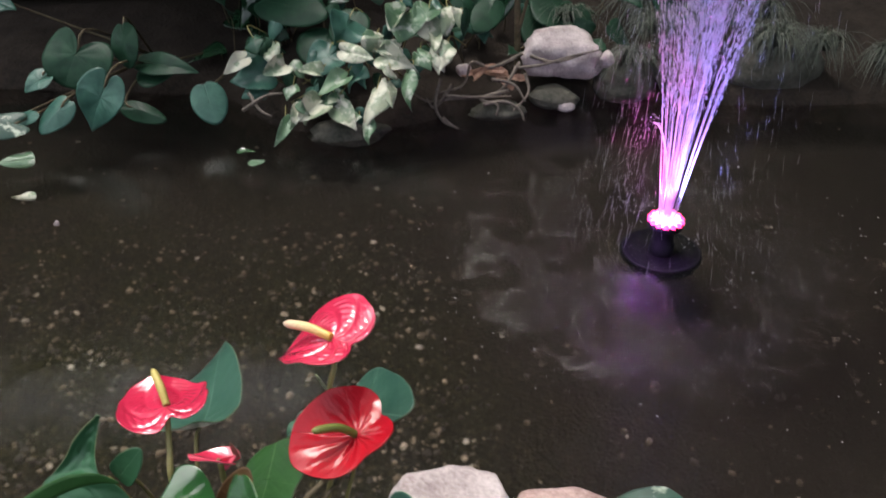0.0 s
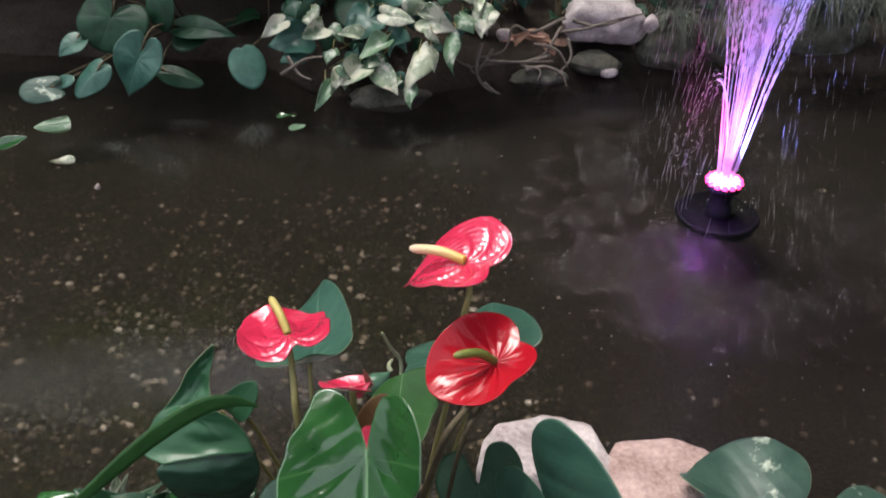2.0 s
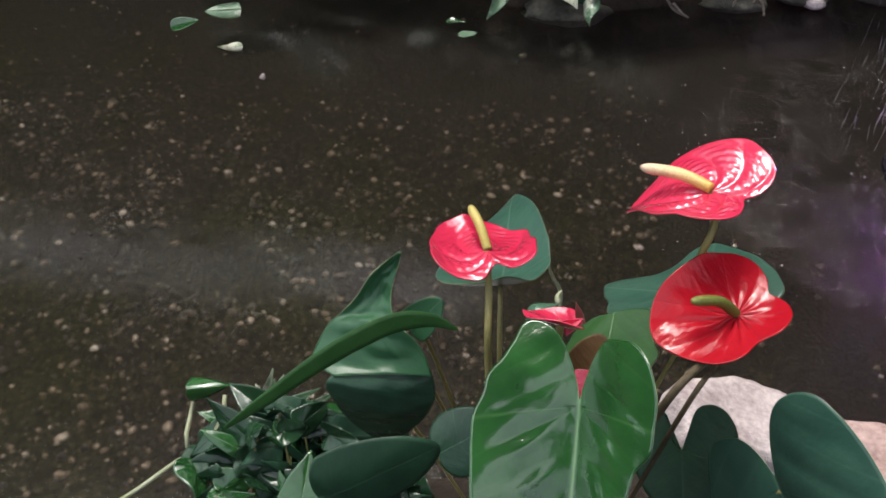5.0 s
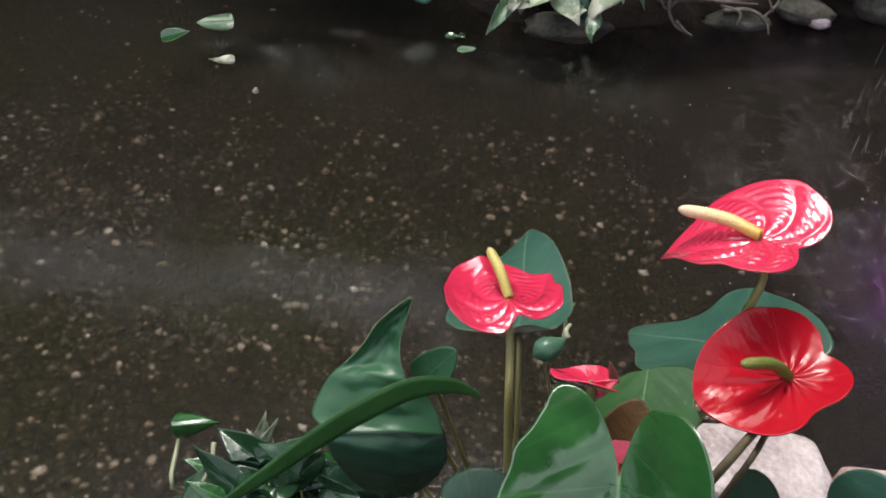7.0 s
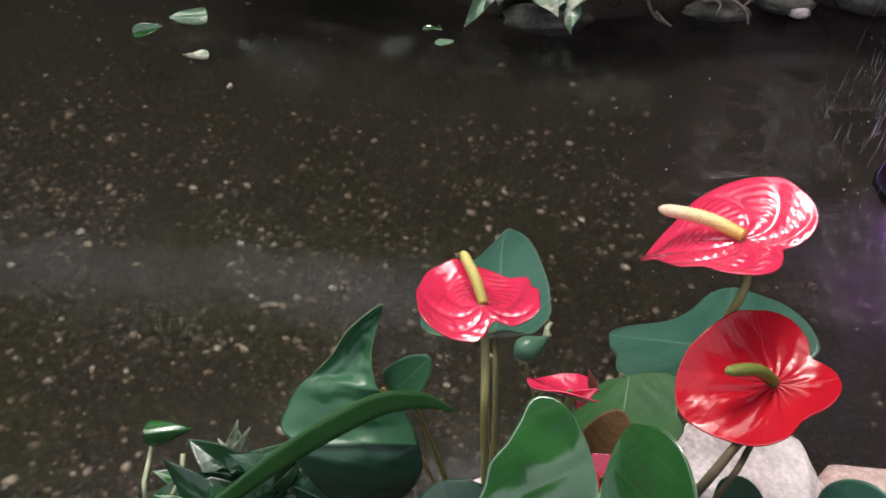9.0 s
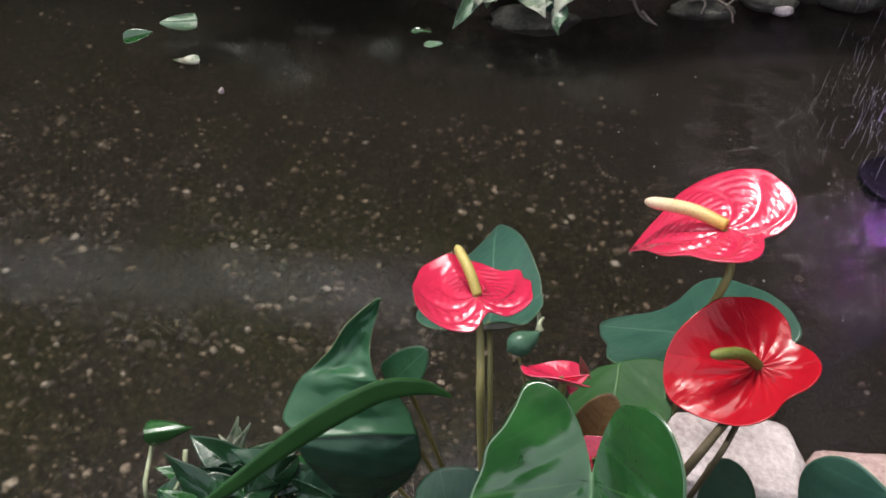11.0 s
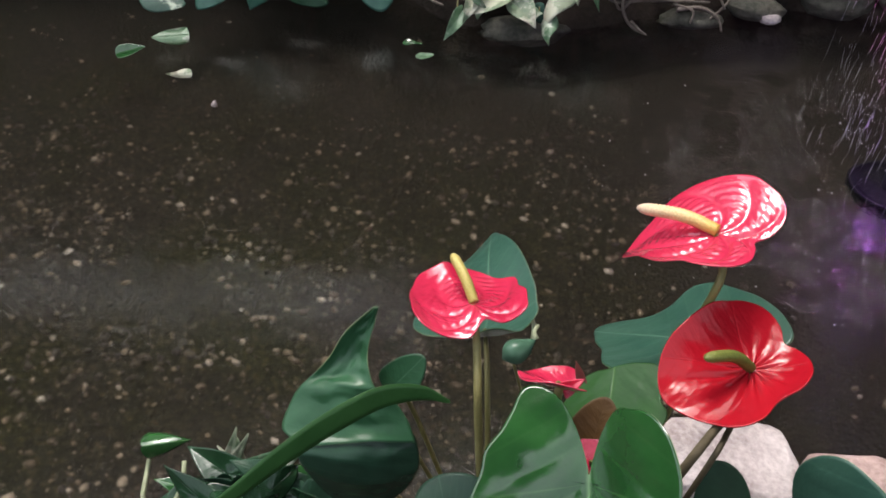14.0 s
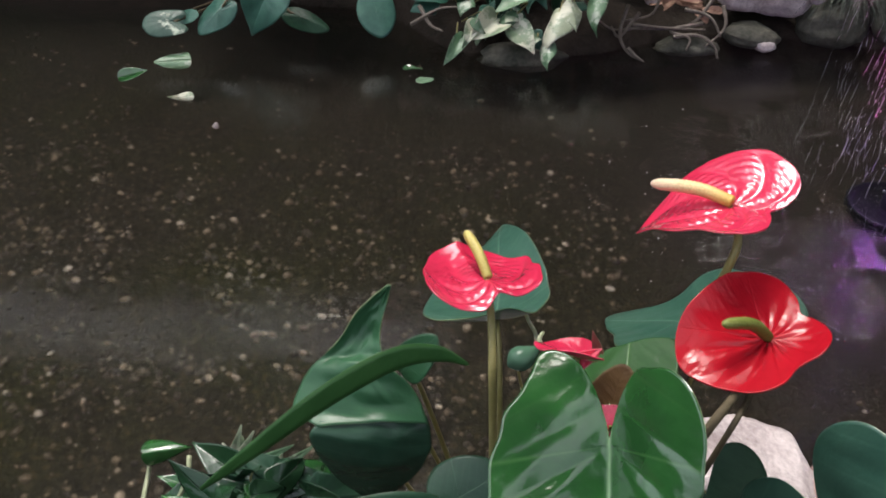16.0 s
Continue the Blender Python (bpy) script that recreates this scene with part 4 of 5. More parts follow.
def loft(rail_a, rail_b, belly, rows=56, cols=44, pucker=0.0, crease=0.0, seed=0):
    """A blade spread between its two margins; belly: how far the middle stands out towards the viewer's side, from first to last row."""
    pa, pb = curve_points(rail_a, rows), curve_points(rail_b, rows)
    rg = random.Random(seed)
    off = Vector((rg.uniform(0, 50), rg.uniform(0, 50), 0))
    verts, uvs, faces = [], [], []
    for i in range(rows):
        s = i / (rows - 1)
        across = pb[i] - pa[i]
        along = (pa[min(i + 1, rows - 1)] + pb[min(i + 1, rows - 1)] - pa[max(i - 1, 0)] - pb[max(i - 1, 0)]) / 2
        out = along.cross(across).normalized() if along.cross(across).length > 1e-9 else Vector((0, -1, 0))
        k = s * (len(belly) - 1)
        b0, b1 = belly[int(k)], belly[min(int(k) + 1, len(belly) - 1)]
        swell = b0 + (b1 - b0) * smooth(0.0, 1.0, k - int(k))
        for c in range(cols):
            t = c / (cols - 1)
            h = swell * math.sin(math.pi * t) ** 0.8
            soft = math.sin(math.pi * t) ** 0.5
            h += pucker * noise.noise(Vector((t * 5 + s * 3, s * 9 - t * 2, 0)) + off) * soft
            h += crease * math.exp(-((t - 0.72 - 0.30 * (s - 0.75)) / 0.02) ** 2) * smooth(0.66, 0.72, s) * (1 - smooth(0.84, 0.90, s))
            h += crease * 1.5 * math.exp(-((s - 0.52 - 0.12 * t) / 0.018) ** 2) * smooth(0.2, 0.35, t)
            verts.append(pa[i].lerp(pb[i], t) + out * h)
            uvs.append((0.3 + 0.3 * t, 0.4 + s))
    for i in range(rows - 1):
        for c in range(cols - 1):
            q = i * cols + c
            faces.append((q, q + 1, q + cols + 1, q + cols))
    return verts, faces, uvs


v, f, uv = loft([(-0.471, 0.821, 0.850), (-0.489, 0.812, 0.835), (-0.503, 0.803, 0.821), (-0.516, 0.792, 0.798), (-0.533, 0.782, 0.779), (-0.546, 0.772, 0.768), (-0.555, 0.758, 0.753), (-0.557, 0.736, 0.740), (-0.526, 0.718, 0.740)],
                [(-0.467, 0.821, 0.850), (-0.471, 0.812, 0.830), (-0.474, 0.803, 0.818), (-0.475, 0.793, 0.805), (-0.471, 0.780, 0.796), (-0.463, 0.770, 0.784), (-0.443, 0.768, 0.767), (-0.428, 0.762, 0.745), (-0.418, 0.747, 0.729)],
                (0.0, -0.004, -0.009, -0.005, 0.008, 0.010, 0.006), pucker=0.0028, crease=0.0016, seed=15)
wing = part("leaf", v, f, M_LEAF_MID, anthurium, "upright pointed green leaf, folded at its base", uvs=uv, thick=0.0009)
wing.data.materials.append(M_RIM)
wing.modifiers["thickness"].material_offset_rim = 1
tv, tf = tube(curve_points([(-0.462, 0.785, 0.765), (-0.45, 0.80, 0.70), (-0.37, 0.79, 0.5), crown(-0.06, 0.0)], 16), 0.0026, 7)
part("petiole", tv, tf, M_STEM, wing)
v, f, uv = loft([(-0.526, 0.724, 0.742), (-0.535, 0.712, 0.730), (-0.526, 0.716, 0.691), (-0.510, 0.721, 0.654), (-0.488, 0.726, 0.625)],
                [(-0.420, 0.754, 0.734), (-0.414, 0.745, 0.713), (-0.414, 0.738, 0.696), (-0.427, 0.736, 0.662), (-0.454, 0.732, 0.628)],
                (0.004, 0.010, 0.012, 0.004, 0.0), rows=36, pucker=0.002, seed=16)
bowl = part("leaf", v, f, M_LEAF_DULL, anthurium, "dark shaded underside of a folded leaf", uvs=uv, thick=0.0009)
tv, tf = tube(curve_points([(-0.470, 0.752, 0.66), (-0.43, 0.78, 0.55), crown(-0.05, 0.0)], 12), 0.0026, 7)
part("petiole", tv, tf, M_STEM, bowl)


def ribbon(parent, keys, half, side, mat, label):
    """A long leaf seen nearly edge-on: a strip along a curve, with a shallow fold."""
    pts = curve_points(keys, 36)
    side, verts, uvs, faces = Vector(side).normalized(), [], [], []
    for i, p in enumerate(pts):
        t = i / 35
        w = half * (math.sin(math.pi * min(1.0, t * 0.98 + 0.01)) ** 0.6) * (0.95 + 0.1 * t)
        back = Vector((0, 0.03, 0))
        for k in (-1, -0.5, 0, 0.5, 1):
            verts.append(p + side * w * k + back * w * (abs(k) - 0.5))
            uvs.append((0.2 + 0.1 * k, t))
    for i in range(35):
        for k in range(4):
            q = i * 5 + k
            faces.append((q, q + 1, q + 6, q + 5))
    return part("leaf", verts, faces, mat, parent, label, uvs=uvs, thick=0.0007)


ribbon(anthurium, [(-0.561, 0.532, 0.874), (-0.525, 0.555, 0.897), (-0.490, 0.583, 0.916), (-0.455, 0.607, 0.932), (-0.423, 0.629, 0.938), (-0.393, 0.642, 0.933), (-0.371, 0.647, 0.920)],
       0.0102, (-0.28, 0.27, 0.91), M_LEAF_FRESH, "long curling leaf seen edge-on")
leaf(anthurium, (-0.447, 0.795, 0.762), (-0.417, 0.806, 0.799), (-0.1, -0.75, 0.65), 0.022, 0.012, M_LEAF_MID,
     [(-0.42, 0.82, 0.65), crown(-0.05, 0.02)], label="small green leaf", seed=18, shape="round")
leaf(anthurium, (-0.378, 0.705, 0.670), (-0.334, 0.728, 0.692), (0.0, -0.65, 0.76), 0.040, 0.03, M_LEAF_DULL,
     [(-0.38, 0.78, 0.6), crown(-0.04, -0.02)], label="low green leaf", seed=19, shape="round", cup=-0.2)
leaf(anthurium, (-0.249, 0.669, 0.857), (-0.239, 0.697, 0.889), (-0.3, -0.7, 0.5), 0.024, 0.01, M_LEAF_YOUNG,
     [(-0.25, 0.70, 0.8), crown(0.0, -0.02)], label="young brownish leaf", cup=0.4, seed=20, shape="round")
leaf(anthurium, (-0.496, 0.605, 0.682), (-0.392, 0.663, 0.718), (0.05, -0.95, 0.25), 0.046, 0.02, M_DEEP_SHADED,
     None, label="dark low leaf", cup=-0.2, seed=21, shape="round", wave=0.08)
# the shade under the large leaves is put into this one's dark colour
leaf(anthurium, (-0.125, 0.738, 0.676), (-0.113, 0.640, 0.623), (-0.2, -0.9, 0.25), 0.062, 0.052, M_DEEP_SHADED,
     [(-0.12, 0.78, 0.5), crown(0.03, 0)], label="dark low leaf", cup=-0.1, seed=22, wave=0.08)
tv, tf = tube(curve_points([(-0.084, 0.665, 0.684), (-0.120, 0.645, 0.690), (-0.156, 0.613, 0.698)], 10), 0.003, 7)
part("petiole", tv, tf, M_STEM, anthurium)

tv, tf = tube(curve_points([(-0.119, 0.724, 0.862), (-0.127, 0.705, 0.855), (-0.157, 0.666, 0.807), crown(0.05, -0.03)], 16), 0.0028, 7)
part("petiole", tv, tf, M_STEM_BROWN, anthurium)

# ---------- variegated vine by the rocks ----------
vine = thing("variegated_plant", (0.42, 0.86, 0.27), "low plant with grey-green leaves edged in white", "plant")
broad_leaf(vine, (0.425, 0.928, 0.386), (-0.767, 0.244, -0.594), (-0.503, 0.347, 0.792), (-0.12, -0.269, 0.79, 0.525, 0.126, 0.113, 0.185),
           (16, 31, 46, 63, 84, 125, 127, 126, 142, 122, 150, 143, 140, 143, 149, 141, 107, 84, 68, 52, 35, 16), M_MOTTLED,
           [(0.44, 0.91, 0.385), (0.455, 0.90, 0.37), (0.44, 0.87, 0.27)], "broad grey-green leaf with white specks along its rim", stalk_r=0.006, depth=0.0016, veins=5.0, seed=30)
leaf(vine, (0.47, 0.80, 0.47), (0.56, 0.90, 0.44), (0.05, -0.5, 0.85), 0.065, 0.045, M_MOTTLED,
     [(0.45, 0.82, 0.42), (0.43, 0.85, 0.30)], label="broad leaf with white mottled rim", cup=-0.1, wave=0.05, seed=31, shape="disc")

# ---------- small leafy ground plants ----------
COVER = Vector((-0.622, 0.791, 0.481))
cover = thing("ground_cover_plant", (COVER.x, COVER.y, 0.24), "low dark glossy leafy plant on the bank", "plant")
rg = random.Random(21)
for i in range(150):
    a, r = rg.uniform(0, 6.28), math.sqrt(rg.random())
    cx, cy = COVER.x + 0.17 * r * math.cos(a), COVER.y + 0.09 * r * math.sin(a)
    z = COVER.z - 0.07 + rg.random() * 0.13 * (1.2 - r) + 0.25 * (cy - COVER.y)
    a, L = rg.uniform(0, 6.28), rg.uniform(0.034, 0.078)
    J = Vector((cx, cy, z))
    T = J + Vector((math.cos(a) * L, math.sin(a) * L * 0.7, rg.uniform(-0.045, 0.045)))
    leaf(cover, J, T, (rg.gauss(0, 0.55), -0.6 + rg.gauss(0, 0.4), 0.65), L * rg.uniform(0.26, 0.44), L * 0.2, rg.choice((M_GLOSSY, M_GLOSSY, M_DEEP_SHADED, M_DEEP_SHADED, M_LEAF)),
         [J + Vector((0, 0, -0.05)), (COVER.x * 0.5 + cx * 0.5, COVER.y * 0.5 + cy * 0.5, 0.2)], stalk_r=0.0012, cup=rg.uniform(-0.5, 0.3), fold=rg.uniform(-0.2, 0.3), droop=rg.uniform(0, 0.5), wave=0.2, quilt=0.04, puff=0.2, turns=44, rings=10, seed=100 + i, shape=rg.choice(("ovate", "ovate", "spathe")))
leaf(cover, (-0.555, 0.634, 0.595), (-0.557, 0.691, 0.629), (0.1, -0.7, 0.7), 0.032, 0.02, M_LEAF, None, label="upright glossy leaf", cup=-0.2, fold=0.15, wave=0.06, seed=95, shape="ovate")
for keys in ([(-0.903, 0.707, 0.375), (-0.867, 0.736, 0.388), (-0.840, 0.763, 0.399), (-0.810, 0.790, 0.411), (-0.772, 0.803, 0.421)], [(-0.756, 0.793, 0.468), (-0.745, 0.817, 0.494), (-0.749, 0.842, 0.508)]):
    part("runner", *tube(curve_points(keys, 14), 0.0034, 7), M_STALK, cover, "pale green runner")
for i in range(9):
    J = Vector((-0.700, 0.90, 0.395)) + Vector((rg.gauss(0, 0.030), rg.gauss(0, 0.02), 0))
    T = J + Vector((rg.gauss(0.015, 0.03), 0.02, rg.uniform(0.05, 0.085)))
    leaf(cover, J, T, (rg.gauss(0, 0.4), -0.8, 0.4), 0.013, 0.004, M_PALE if i % 3 else M_VARIEG, None, fold=0.3, wave=0.1, turns=24, rings=5, seed=180 + i)

hook = thing("seedling", (-0.95, 1.06, -0.24), "pale-stalked seedling with a folded drooping leaf", "plant")
J = Vector((-0.969, 1.077, 0.197))
leaf(hook, J, (-0.897, 1.094, 0.206), (0.05, -0.6, 0.8), 0.024, 0.012, M_LEAF,
     [J + Vector((-0.006, 0.0, -0.05)), (-0.956, 0.996, 0.129), (-0.95, 1.05, 0.02), (-0.95, 1.06, -0.24)], stalk_r=0.0036, stalk_mat=M_STALK, label="folded drooping leaf", fold=-0.35, cup=-0.5, droop=0.3, seed=41, turns=40, rings=8, shape="ovate")

# ---------- bud by the water ----------
bud = thing("leaf_bud", (-0.30, 1.42, -0.2), "rolled green leaf bud rising from the water", "plant")
BUD = [(-0.346, 1.311, 0.269), (-0.330, 1.320, 0.277), (-0.308, 1.331, 0.286), (-0.286, 1.344, 0.299)]
part("rolled_leaf", *tube(curve_points(BUD, 16), [0.001 + 0.024 * math.sin(math.pi * (k / 15) ** 0.85) ** 1.1 for k in range(16)], 14), M_LEAF_DULL, bud, "rolled green leaf")
part("bud_tip", *tube(curve_points([BUD[3], (-0.291, 1.352, 0.309), (-0.284, 1.368, 0.312)], 8), [0.006 - 0.003 * k / 7 for k in range(8)], 8), M_STALK, bud, "pale bud tip")
part("stalk", *tube(curve_points([(-0.327, 1.62, 0.167), (-0.310, 1.64, 0.10), (-0.285, 1.655, 0.03), (-0.29, 1.62, -0.05)], 12), [0.003 + 0.003 * k / 11 for k in range(12)], 8), M_STALK, bud, "pale young stalk")
part("petiole", *tube(curve_points([BUD[1], (-0.29, 1.45, -0.05), (-0.30, 1.42, -0.2)], 10), 0.003, 7), M_STEM, bud)

# ---------- far bank ----------
rock((0.53, 3.70, 0.085), (0.37, 0.24, 0.215), 25, M_ROCK, "large pale rounded rock on the far bank", 5, (0, 6), cuts=4, flat=0.3, rough=0.24)
rock((0.50, 3.57, 0.0), (0.22, 0.16, 0.09), 13, M_ROCK_DARK, "flat grey rock at the waterline", 0, cuts=4, flat=0.2)
rock((0.544, 3.500, 0.004), (0.09, 0.06, 0.045), 14, M_ROCK, "small pale stone at the waterline", 0)
rock((0.728, 3.580, 0.181), (0.07, 0.06, 0.07), 15, M_ROCK, "small round pale stone", 0)
rock((0.092, 3.600, 0.134), (0.065, 0.05, 0.06), 16, M_ROCK, "small white pebble among roots", 0)
rock((0.84, 3.68, -0.04), (0.28, 0.24, 0.20), 17, M_ROCK_DARK, "mossy rock at the waterline", 20, cuts=4)
rock((1.15, 3.76, -0.04), (0.44, 0.30, 0.30), 18, M_ROCK_DARK, "mossy rock at the waterline", 50, cuts=4)
rock((1.55, 3.76, -0.04), (0.46, 0.30, 0.28), 19, M_ROCK_DARK, "mossy rock at the waterline", 10, cuts=4)
rock((0.25, 3.50, -0.06), (0.24, 0.14, 0.11), 20, M_ROCK_DARK, "mossy rock under the roots", 10, cuts=4)
rock((-0.42, 3.30, -0.10), (0.36, 0.16, 0.15), 21, M_ROCK_DARK, "dark rock under the vine", 10, cuts=4)

# variegated vine hanging over the water: face, size and droop differ leaf by leaf
pothos = thing("variegated_vine", (-0.35, 3.45, 0.05), "trailing vine with white and green mottled leaves over the water", "plant")


def hang(J, T, half, mat, seed):
    """One curled leaf of the vine, with a dark-coloured one behind it that paints the shaded gap."""
    rg = random.Random(seed)
    J, T = Vector(J), Vector(T)
    L = (T - J).length
    N = Vector((rg.gauss(0, 0.5), -0.62 + rg.gauss(0, 0.25), 0.75))
    leaf(pothos, J.lerp(T, 0.36), T, N, half * 1.12 + 0.003, L * 0.36, mat, [J + Vector((rg.uniform(-0.03, 0.03), 0.05, 0.02)), J + Vector((rg.uniform(-0.1, 0.1), 0.14, -0.06))],
         stalk_r=0.002, cup=rg.choice((-0.8, -0.5, 0.4, 0.6)) * rg.uniform(0.6, 1.0), droop=rg.uniform(0.1, 0.5), fold=rg.uniform(-0.2, 0.45), wave=0.24, turns=44, rings=10, seed=seed, shape=rg.choice(("round", "ovate", "ovate")), ratio=rg.uniform(0.75, 1.3))
    if mat is M_PALE and rg.random() < 0.65:
        A = J.lerp(T, rg.random()) + Vector((rg.gauss(0, 0.035), rg.uniform(-0.02, 0.04), rg.gauss(0, 0.025)))
        E = Vector((rg.uniform(-0.8, 0.8), -0.4, -0.6 + rg.uniform(-0.3, 0.6))).normalized() * rg.uniform(0.05, 0.085)
        leaf(pothos, A, A + E, Vector((rg.gauss(0, 0.6), -0.6, 0.7)), E.length * 0.42, E.length * 0.3, rg.choice((M_PALE, M_VARIEG)), [A + Vector((0, 0.04, 0.01)), A + Vector((0, 0.1, -0.05))],
             stalk_r=0.0016, cup=rg.choice((-0.9, 0.8)), droop=0.4, fold=rg.uniform(-0.2, 0.4), wave=0.2, turns=32, rings=6, seed=seed + 120, shape="round", ratio=rg.uniform(0.7, 1.3))
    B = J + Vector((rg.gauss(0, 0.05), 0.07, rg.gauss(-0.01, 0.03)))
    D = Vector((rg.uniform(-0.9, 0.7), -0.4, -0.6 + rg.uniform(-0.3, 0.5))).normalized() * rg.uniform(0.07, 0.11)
    leaf(pothos, B, B + D, N, 0.036, 0.02, rg.choice((M_RUBBER, M_DEEP_SHADED, M_DEEP_SHADED)), [B + Vector((0, 0.05, -0.02)), B + Vector((0, 0.12, -0.08))], stalk_r=0.0018, cup=-0.4, droop=0.3, wave=0.12, turns=28, rings=5, seed=seed + 60, shape="ovate")


hang((-0.589, 3.270, 0.149), (-0.623, 3.160, 0.100), 0.028, M_PALE, 200)
hang((-0.633, 3.240, 0.112), (-0.689, 3.110, 0.040), 0.022, M_VARIEG, 201)
hang((-0.503, 3.290, 0.158), (-0.587, 3.190, 0.129), 0.045, M_PALE, 202)
hang((-0.505, 3.370, 0.242), (-0.599, 3.350, 0.281), 0.035, M_PALE, 203)
hang((-0.392, 3.360, 0.241), (-0.523, 3.270, 0.195), 0.038, M_VARIEG, 204)
hang((-0.266, 3.330, 0.211), (-0.345, 3.190, 0.121), 0.048, M_PALE, 205)
hang((-0.233, 3.350, 0.228), (-0.206, 3.230, 0.155), 0.036, M_PALE, 206)
hang((-0.148, 3.380, 0.261), (-0.164, 3.230, 0.160), 0.030, M_VARIEG, 207)
hang((-0.462, 3.270, 0.141), (-0.359, 3.170, 0.097), 0.042, M_PALE, 208)
hang((-0.430, 3.310, 0.182), (-0.477, 3.240, 0.171), 0.030, M_PALE, 209)
hang((-0.312, 3.240, 0.109), (-0.320, 3.120, 0.051), 0.034, M_VARIEG, 210)
hang((-0.280, 3.430, 0.305), (-0.134, 3.350, 0.288), 0.050, M_PALE, 211)
hang((-0.445, 3.440, 0.321), (-0.288, 3.380, 0.306), 0.040, M_PALE, 212)
hang((-0.149, 3.570, 0.454), (-0.187, 3.430, 0.358), 0.085, M_VARIEG, 213)
hang((-0.169, 3.570, 0.456), (-0.228, 3.470, 0.409), 0.038, M_PALE, 214)
hang((-0.249, 3.480, 0.361), (-0.339, 3.430, 0.363), 0.034, M_PALE, 215)
hang((-0.172, 3.450, 0.330), (-0.279, 3.400, 0.333), 0.030, M_PALE, 216)
hang((-0.823, 3.430, 0.300), (-0.915, 3.340, 0.265), 0.032, M_PALE, 217)
hang((-0.751, 3.440, 0.316), (-0.680, 3.370, 0.303), 0.028, M_PALE, 218)
hang((-0.808, 3.490, 0.372), (-0.786, 3.400, 0.328), 0.048, M_LEAF_DULL, 219)
hang((-0.715, 3.430, 0.219), (-0.904, 3.370, 0.217), 0.062, M_RUBBER, 220)
hang((-0.761, 3.400, 0.180), (-0.849, 3.320, 0.170), 0.038, M_RUBBER, 221)
hang((-0.094, 3.550, 0.429), (-0.017, 3.450, 0.377), 0.055, M_PALE, 222)
hang((-0.014, 3.470, 0.350), (-0.024, 3.330, 0.267), 0.045, M_PALE, 223)
hang((0.039, 3.580, 0.458), (0.014, 3.460, 0.393), 0.034, M_PALE, 224)
hang((0.019, 3.460, 0.334), (0.005, 3.370, 0.307), 0.028, M_PALE, 225)
hang((-0.350, 3.450, 0.236), (-0.411, 3.340, 0.181), 0.040, M_RUBBER, 226)
hang((-0.543, 3.400, 0.180), (-0.594, 3.310, 0.148), 0.040, M_RUBBER, 227)
hang((-0.667, 3.410, 0.278), (-0.739, 3.330, 0.267), 0.034, M_PALE, 228)
hang((-0.622, 3.330, 0.211), (-0.654, 3.260, 0.187), 0.034, M_VARIEG, 229)
hang((-0.117, 3.440, 0.316), (-0.057, 3.350, 0.283), 0.034, M_VARIEG, 230)
hang((-0.401, 3.600, 0.406), (-0.443, 3.480, 0.331), 0.085, M_RUBBER, 231)
hang((-0.448, 3.500, 0.292), (-0.573, 3.410, 0.258), 0.080, M_RUBBER, 232)
hang((-0.046, 3.580, 0.463), (-0.105, 3.490, 0.421), 0.050, M_VARIEG, 233)

rubber = thing("broad_leaf_plant", (-1.40, 3.92, 0.10), "plant with broad smooth teal-green leaves over the water", "plant")
RUBBER = [
    ((-1.331, 3.200, 0.323), (-1.449, 3.120, 0.095), 0.10, 0.03, M_RUBBER), ((-1.518, 3.200, 0.207), (-1.644, 3.100, 0.112), 0.075, 0.02, M_RUBBER),
    ((-1.503, 3.450, 0.387), (-1.585, 3.300, 0.225), 0.13, 0.05, M_DEEP_SHADED), ((-1.643, 3.350, 0.253), (-1.746, 3.280, 0.208), 0.055, 0.02, M_RUBBER),
    ((-1.358, 3.300, 0.135), (-1.167, 3.250, 0.099), 0.05, 0.02, M_DEEP_SHADED), ((-1.693, 3.150, 0.130), (-1.843, 3.080, 0.140), 0.055, 0.02, M_MOTTLED),
    ((-1.335, 3.500, 0.241), (-1.051, 3.400, 0.257), 0.06, 0.02, M_DEEP_SHADED), ((-1.358, 3.500, 0.418), (-1.338, 3.400, 0.257), 0.07, 0.03, M_DEEP_SHADED),
    ((-1.766, 3.200, 0.106), (-1.658, 3.150, 0.156), 0.03, 0.01, M_RUBBER), ((-2.145, 3.800, 0.439), (-1.905, 3.700, 0.421), 0.10, 0.03, M_RUBBER),
]
for i, (J, T, w, b, m) in enumerate(RUBBER):
    J, T = Vector(J), Vector(T)
    leaf(rubber, J.lerp(T, 0.42), T, (0.15 * (-1) ** i, -0.6, 0.75), w, (T - J).length * 0.42, m, [Vector(J) + Vector((0, 0.06, 0.0)), (-1.40, 3.92, 0.10)], stalk_mat=M_STEM_BROWN, stalk_r=0.004, cup=-0.15, droop=0.25, fold=(0.28, -0.2, 0.12)[i % 3], wave=0.10, turns=48, rings=12, quilt=0.04, seed=300 + i, shape=("ovate", "round", "disc")[i % 3], ratio=(1.0, 0.8, 1.2)[i % 3])

